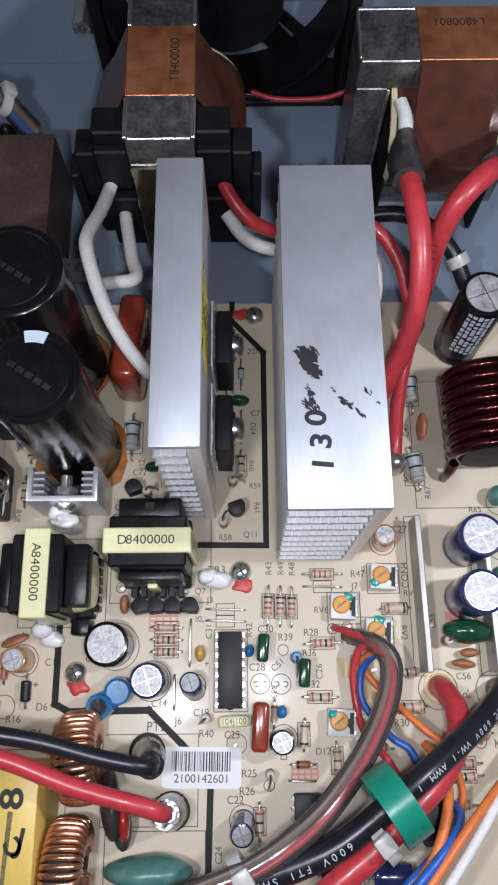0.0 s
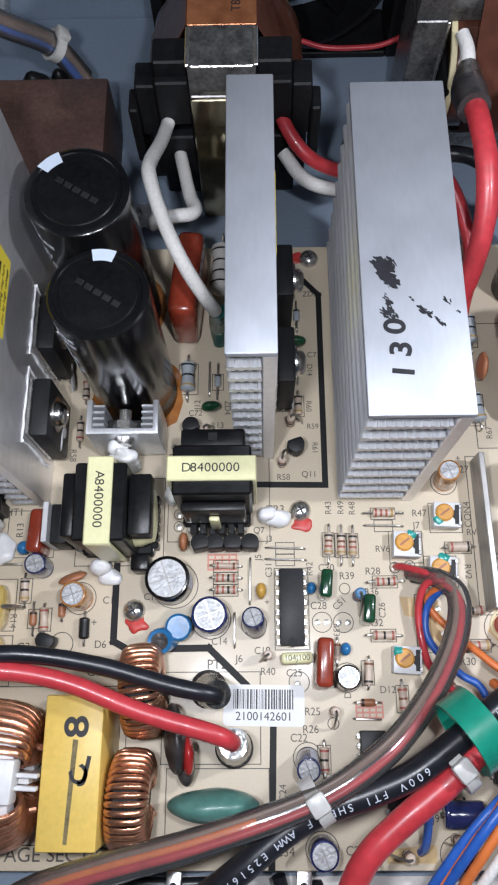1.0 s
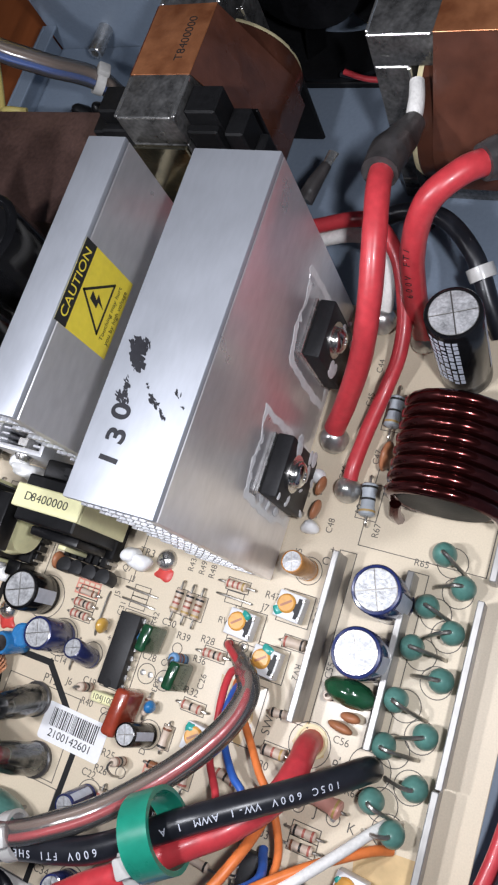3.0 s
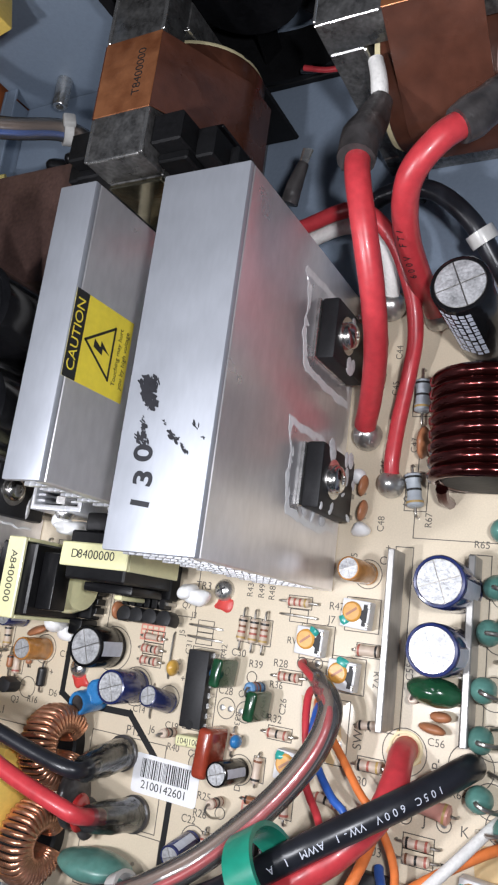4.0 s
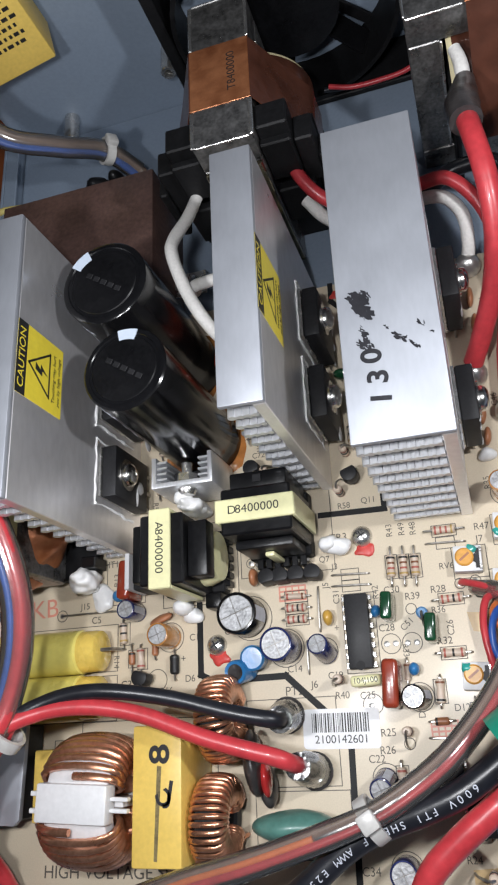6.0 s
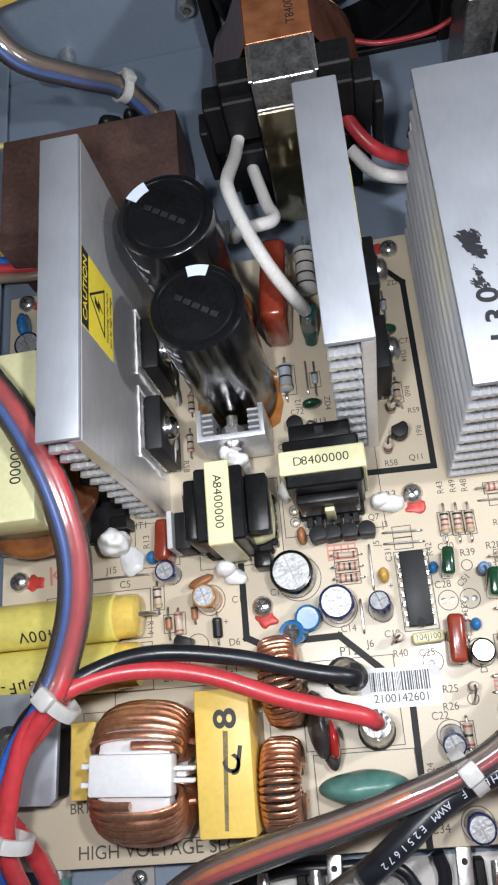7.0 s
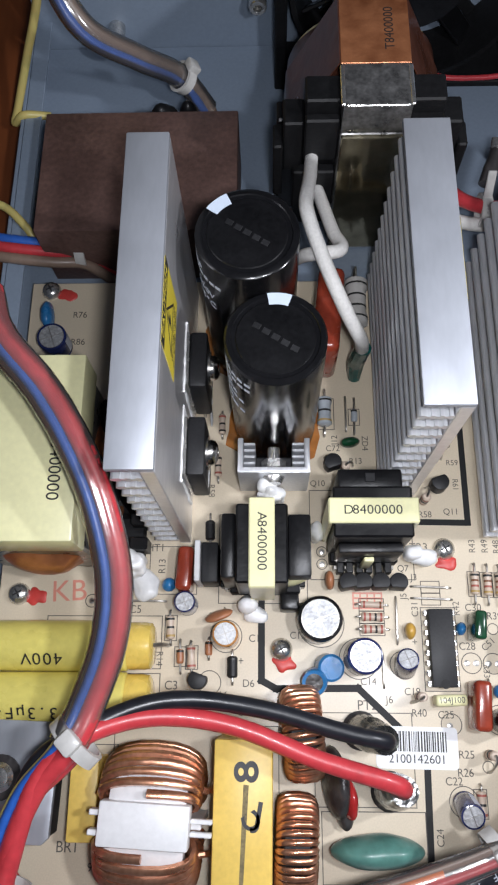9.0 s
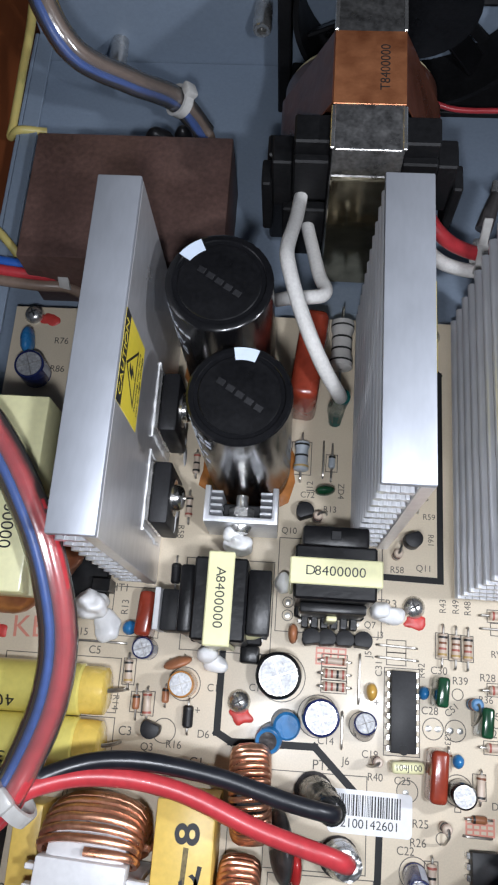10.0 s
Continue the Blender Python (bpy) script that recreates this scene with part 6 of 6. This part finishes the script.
part("lug", tube([(1, 5, 2), (2.6, 10, 3), (4.4, 16, 3)], [2.4, 2.2, 1.5], 12, 4), SHRINK, sl)
part("lug_tip", tube([(4.0, 15, 3), (5.4, 20, 3.2)], [1.3, 1.7], 12, 3, flat=0.5), STEEL, sl)
part("tie", lathe([(4.0, -1.6), (4.9, -1.5), (4.9, 1.5), (4.0, 1.6), (4.0, -1.6)], 24, m=T(0, -2.4, 0.2, 0, 90, 0)), NYLON, sl)
part("tie_tail", box(-1.2, 1.2, -0.4, 0.4, 2, 11, 0.2, m=T(0, -3, 2, -28)), NYLON, sl)

GREY_PLASTIC = paint("grey_plastic", (0.35, 0.34, 0.34), 0.45, vary=0.06, bump=0.05)
# ---- connectors on the case floor in front of the board ----
for x, lab in ((-53, "bright metal tab terminal in front of the board"), (-40, "bright metal tab terminal in front of the board"), (3.5, "bright metal tab terminal in front of the board")):
    t = thing("tab_terminal", lab, "terminal", x, -66, FLOOR, group="front terminals")
    part("tab", tube([(0, 4, 8), (0, 0, 8.6), (0, -8, 8.2), (0, -16, 7)], [1.4, 1.9, 1.9, 1.5], 14, 5, flat=0.7), STEEL, t)
    part("holder", box(-5.5, 5.5, -20, -9, 0.6, 6.2, 0.6, 2), GREY_PLASTIC, t)
    part("side_wall", box(-5.2, -2.6, -9, 4, 0.6, 5, 0.4), BLACK_MATT, t)
for x in (-35.4, -4.4):
    t = thing("metal_clip", "flat bright metal clip with a small hole", "clip", x, -66, FLOOR, rz=-4, group="front clips")
    part("blade", box(-1.9, 1.9, -22, 7.5, 8.6, 9.6, 0.4, 2), STEEL, t)
    part("foot", box(-1.9, 1.9, -22, -20.8, 0.6, 8.7, 0.2), STEEL, t)
    part("hole", lathe([(0, 0.03), (0.8, 0.03), (0.8, 0), (0, 0)], 12), EPOXY, t, m=T(0, 4.4, 9.6))
phillips(-87, -63, FLOOR, mark=(-2.5, -2.0, 2.0), r=2.6)
cable("black wire across the front of the board", [(-64, -67, -4), (-50, -62.4, -3), (-36, -62, -3), (-20, -63, -4), (-14, -72, -5)], 1.5, BLACK_CABLE, group="front wires")
cable("black wire to the front spade terminals", [(-10, -60, -2), (-9, -66, -3), (-12, -76, -5), (-14, -92, -6)], 1.7, BLACK_CABLE, group="front wires")
cable("red wire at the board's front corner", [(-118, -38, 20), (-112, -44, 18), (-108, -52, 12), (-106, -60, 6), (-106, -72, -4)], 2.3, RED_CABLE, group="front wires")
fr = thing("insulation_sheet", "pale cream card laid on the case floor", "card", -4, -86, FLOOR)
part("card", box(-66, 70, -25, 24.6, 0.05, 0.5, 0.1), paint("cream_card", (0.74, 0.70, 0.67), 0.6, vary=0.06, grain=900, bump=0.1), fr)
gp = thing("foam_pad", "grey-brown pad with a cut corner on the floor", "pad", -93, -78, FLOOR)
part("pad", prism([(-20, -30), (10, -30), (10, 18.6), (4, 18.6), (-6, 13), (-20, 13)], 0.05, 1.2, 0.1), paint("grey_brown_pad", (0.36, 0.33, 0.32), 0.6, vary=0.08, grain=1500, bump=0.2), gp)
tb = thing("lamp_bead", "green glass fuse with a metal cap at the corner", "fuse", -108, -66, FLOOR + 4)
part("glass", lathe([(0, -7), (2.8, -7), (3, -6), (3, 6), (2.8, 7), (0, 7)], 20, m=T(0, 0, 0, 90)), TEAL, tb)
part("cap", lathe([(0, -2), (3.3, -2), (3.3, 2), (0, 2)], 20, m=T(0, 7, 0, 90)), STEEL, tb)

# ---- red marks on the board ----
kb = thing("red_handwriting", "two faded red marker letters on the board", "writing", -104.8, 17.6, 0.03, rz=3)
text("KB", 6.0, kb, T(0, 0, 0.02), PINK_STAMP, "marker_letters", squeeze=1.0)
for x, y, w, h in ((-24, 15.4, 8, 4.5), (13.6, -22.4, 7.0, 4.2), (56, 16.6, 5, 2.0)):
    st = thing("red_stamp", "faded pink inspection stamp on the board", "stamp", x, y, 0.03, group="inspection stamps")
    bm = bmesh.new()
    for k in range(4):
        box(-w / 2, w / 2, -h / 2 + k * h / 3.4, -h / 2 + k * h / 3.4 + 0.5, 0, 0.03, 0, bm=bm)
    for k in range(5):
        box(-w / 2 + k * w / 4.2, -w / 2 + k * w / 4.2 + 0.45, -h / 2, h / 2, 0.0, 0.028, 0, bm=bm)
    tagged(part("ink", bm, PINK_STAMP, st), kind="stuff")

# ---- silkscreen print ----
thin = bmesh.new()
W = 0.22
for a in ((-110, -79, -2.4, 11.2), (-110, -79, -16.2, -3.6), (-90, -48, -53, -16.4), (-37.5, -12, -52, -36), (-39, -14, -35, -13), (-64, -40, 14.6, 39), (-39, -11, 21, 46), (48, 80, 47, 86), (-83, -70, 17, 30), (-99, -89, -43, -21),
          (-10, -1, -7.6, 13.6), (21.2, 30.2, 14.8, 23.4), (32.6, 41.4, 23.0, 31.2), (30.2, 39, 8.2, 16.6), (27, 36, -8.5, 6.4), (44, 48.4, 1, 44.6), (62, 67, 1, 44)):
    frame_line(*a, W, thin)
for x, y, L, rot in ((4.8, 19.9, 6.6, 90), (8.2, 19.7, 6.6, 90), (11.3, 19.6, 6.6, 90), (20, 28.4, 6.6, 0), (20, 25, 5, 0), (19.5, 9.8, 6.6, 0), (18.3, -4.1, 6.6, 0), (39.7, 18.8, 7, 0), (42.4, -6.8, 7, 0), (54.6, -20.7, 7, 0), (54.6, -23.9, 7, 0),
                     (-23, 11, 6.6, 0), (-23, 7.9, 6.6, 0), (-23, 14.3, 6.6, 0), (-7, 19, 5, 0), (-7, 15.9, 5, 0), (1.8, -34, 6.6, 90), (-76.6, 8.1, 6.6, 90), (-70.8, 0.5, 6, 90), (-73.8, 0.7, 5, 90), (-2.3, 60.2, 6.4, 90), (-25.6, 68, 5, 90), (-34.2, 69, 9.6, 90), (48.2, 83, 9.6, 90), (48, 58.5, 9.6, 90), (13.7, -13.4, 6, 90), (22.2, -19.8, 6.6, 90)):
    r = 1.6 if L < 9 else 2.8
    c, s = (L / 2, r) if rot == 0 else (r, L / 2)
    frame_line(x - c, x + c, y - s, y + s, W, thin)


def ring(x, y, r, bm, w=0.22, n=28):
    line([(x + r * math.cos(2 * math.pi * i / n), y + r * math.sin(2 * math.pi * i / n)) for i in range(n + 1)], w, bm)


for x, y, r in ((2.4, -0.6, 2.6), (8.0, -0.7, 2.6), (8.7, 8.1, 1.4), (-36.6, 9.4, 6.2), (-26.8, 0.4, 5.2), (-15.5, -1.0, 3.3), (-4.0, -15.6, 2.6), (49.9, -2.4, 5.2), (65, -2.8, 5.0), (51.2, -15.9, 1.5), (59.9, -15.6, 1.6), (-61.8, 6, 4.2), (-66.0, -5.8, 3.0), (37.4, 37.2, 3.6), (0.6, -54, 4.0), (-98.4, 15.2, 1.7), (4.4, -25.6, 1.4), (-35.9, 25.2, 1.4), (-35.9, 28.6, 1.4), (33.0, -55.2, 4.2), (-2.3, -33.6, 3.6), (8.4, -14.5, 3.6), (22.4, 13.6, 1.4), (26.4, 14.0, 1.4)):
    ring(x, y, r, thin)
for x, y in ((70.1, 49.3), (76.2, 42.6), (69.2, 36.4), (76.1, 32.0), (68.2, 26.4), (76.3, 21.2), (67.6, 14.1), (75.9, 8.6), (67.6, 3.7), (76.3, -2.4), (68.0, -8.1), (74.0, -12.9)):
    ring(x + (1.6 if x < 72 else -1.6), y - 0.8, 3.7, thin)
part("screen_outlines", thin, INK, board)
pads = bmesh.new()
for x, y in ((1.2, -0.6), (3.6, -0.6), (6.8, -0.7), (9.2, -0.7), (51.2, -15.9), (59.9, -15.6), (-98.4, 15.2), (-4.4, -16), (-35.9, 25.2), (-35.9, 28.6), (33.0, 2.6), (34, -3.6), (22.4, 13.6), (26.4, 14), (30, -33), (12, -40), (72.5, -12), (74, -17), (24.2, -54.6)):
    lathe([(0, 0.12), (0.55, 0.1), (0.8, 0.02)], 10, bm=pads, m=T(x, y, 0))
part("solder_spots", pads, SOLDER, board)
bare = bmesh.new()
prism([(23, 6), (33, 5), (34.5, -2), (33, -9), (30.5, -8), (29.5, 0), (24, 1)], 0.0, 0.03, bm=bare)
prism([(45.5, -3), (49, -7), (54, -4), (53, 1.5), (48, 2.4)], 0.0, 0.03, bm=bare)
prism([(16, -54), (28, -53), (28, -57), (16, -57)], 0.0, 0.03, bm=bare)
prism([(66, -18), (80, -17), (79, -32), (68, -30)], 0.0, 0.03, bm=bare)
part("flux_stain", bare, paint("flux_stain", (0.62, 0.44, 0.22), 0.35, vary=0.12, grain=300, stain=120, bump=0.03), board)

for w, x, y, s, rz in (("R43", 5.2, 30.2, 2.2, 90), ("R49", 8.6, 30.2, 2.2, 90), ("R48", 11.7, 30.0, 2.2, 90), ("R47", 30.0, 28.4, 2.4, 0), ("J7", 29.0, 25.0, 2.4, 0), ("J3", -11.2, 21.6, 2.2, 0), ("C30", 4.0, 13.6, 2.4, 0),
                       ("R39", 9.4, 11.4, 2.4, 0), ("C28", 1.6, 3.6, 2.4, 0), ("C51", 7.2, 4.2, 2.2, 40), ("R28", 16.4, 12.6, 2.4, 0), ("R32", 16.4, -0.9, 2.4, 0), ("C26", 18.4, 2.4, 2.2, 90), ("R36", 15.8, 7.2, 2.2, 0), ("R42", -0.4, 13.4, 2.2, 90),
                       ("J5", -14.2, 16.6, 2.2, 90), ("C31", -11.4, 13.2, 2.2, 90), ("R40", -12.0, -13.0, 2.3, 0), ("C25", -5.2, -13.4, 2.3, 0), ("C29", -6.2, -17.6, 2.0, 0), ("J6", -19.4, -9.8, 2.4, 0), ("C19", -13.4, -7.8, 2.3, 0), ("D6", -55.8, -6.0, 2.4, 0),
                       ("Q3", -70.0, -10.0, 2.4, 0), ("R16", -63.2, -9.0, 2.4, 0), ("R14", -79.4, 0.2, 2.2, -90), ("C15", -53.6, 5.4, 2.4, 0), ("C5", -86.4, 12.9, 2.6, 0), ("J15", -90.4, 17.4, 2.4, 0), ("HT1", -81.6, 29.6, 2.6, 0), ("R13", -79.6, 24.6, 2.4, 90),
                       ("PT2", -25.2, -11.2, 3.0, 0), ("R5", -18.6, -23.6, 2.6, 0), ("R25", -0.8, -22.8, 2.4, 0), ("R26", -1.4, -27.0, 2.4, 0), ("C22", -4.4, -29.0, 2.4, 0), ("C27", 42.4, 40.8, 2.6, 0), ("C48", 39.6, 50.0, 2.2, 90), ("C46", 39.0, 64.6, 2.2, 90),
                       ("C47", 46.6, 70.6, 2.2, 90), ("C44", 40.6, 96.0, 2.2, 90), ("C45", 40.4, 86.0, 2.2, 90), ("S", 45.4, 56.0, 3.0, 0), ("R67", 51.6, 51.6, 2.2, 90), ("O/P+", 41.0, 1.4, 2.8, 0), ("P-", 57.6, -3.6, 2.8, 90), ("SW2", 38.6, -1.0, 2.8, 90),
                       ("R30", 39.6, -10.8, 2.4, 0), ("J", 55.6, -15.8, 2.8, 0), ("K", 64.4, -16.2, 2.8, 0), ("R65", 64.6, 46.4, 2.2, 0), ("CON4", 43.2, 28.0, 2.4, 90), ("ZD5", 2.0, 96.6, 2.2, 0), ("C73", 2.6, 76.4, 2.2, 0), ("D14", 1.2, 71.6, 2.0, -90),
                       ("R60", 0.6, 60.2, 2.0, -90), ("R59", 1.6, 54.0, 2.0, 0), ("R61", 2.0, 47.6, 2.0, -90), ("Q11", 0.2, 39.8, 2.2, 0), ("R58", -7.0, 39.0, 2.2, 0), ("R76", -108.4, 102.0, 2.6, 0), ("R86", -108.4, 92.8, 2.6, 0), ("TR2", -44.4, 13.6, 3.0, 0),
                       ("TR3", -9.4, 29.8, 2.8, 0), ("L1", -74.6, -13.6, 3.0, 0), ("C3", -76.0, -6.6, 2.8, 0), ("C1", -57.0, -12.8, 3.0, 0), ("94V0", -92.2, -49.0, 2.4, 0), ("16", -82.8, -47.2, 2.6, 0), ("BR1", -100.2, -44.6, 3.2, 0), ("C13", -42.8, 6.2, 2.3, 0),
                       ("C14", -24.6, -5.4, 2.3, 0), ("Q7", -14.0, 24.0, 2.2, 0), ("Q10", -36.6, 48.0, 2.2, 0), ("J12", -31.4, 61.0, 2.2, 90), ("ZD4", -22.8, 60.0, 2.2, -90), ("C72", -32.0, 58.4, 2.2, 0), ("R13", -25.6, 54.6, 2.2, 0), ("R58", -66.6, 46.0, 2.2, -90),
                       ("RV2", 41.8, 12.4, 2.2, -90), ("RV6", 19.4, 18.6, 2.2, 0), ("RV7", 44.4, 23.0, 2.2, 0), ("C56", 57.0, 0.8, 2.2, 0), ("C55", 49.8, 15.4, 2.2, 90), ("R33", 6.0, -2.6, 2.0, -90), ("R35", 33.4, 40.4, 2.2, 90), ("D9", 8.4, -18.2, 2.2, 90), ("C24", -8.6, -41.6, 2.2, 90),
                       ("D12", 18.6, -17.6, 2.2, 0), ("J9", 28.4, -47.4, 2.2, 0), ("C23", 8.6, -54.4, 2.6, 0), ("C34", -8.4, -54.6, 2.6, 0), ("D11", 21.0, -47.0, 2.4, 0), ("R24", 16.6, -52.0, 2.2, 0), ("U3", 45.0, -24.8, 2.4, 0), ("R64", 62.6, -9.0, 2.2, 0)):
    silk(w, x, y, s, rz)
text("HIGH VOLTAGE SECTION", 3.4, board, T(-100.9, -55.2, 0.03), INK, "lettering", align="LEFT", squeeze=1.02)
silk("+", -57.8, -0.4, 2.6)
silk("+", 42.0, 44.0, 2.4)
silk("+", -12.0, 4.6, 2.4)
finish_texts()
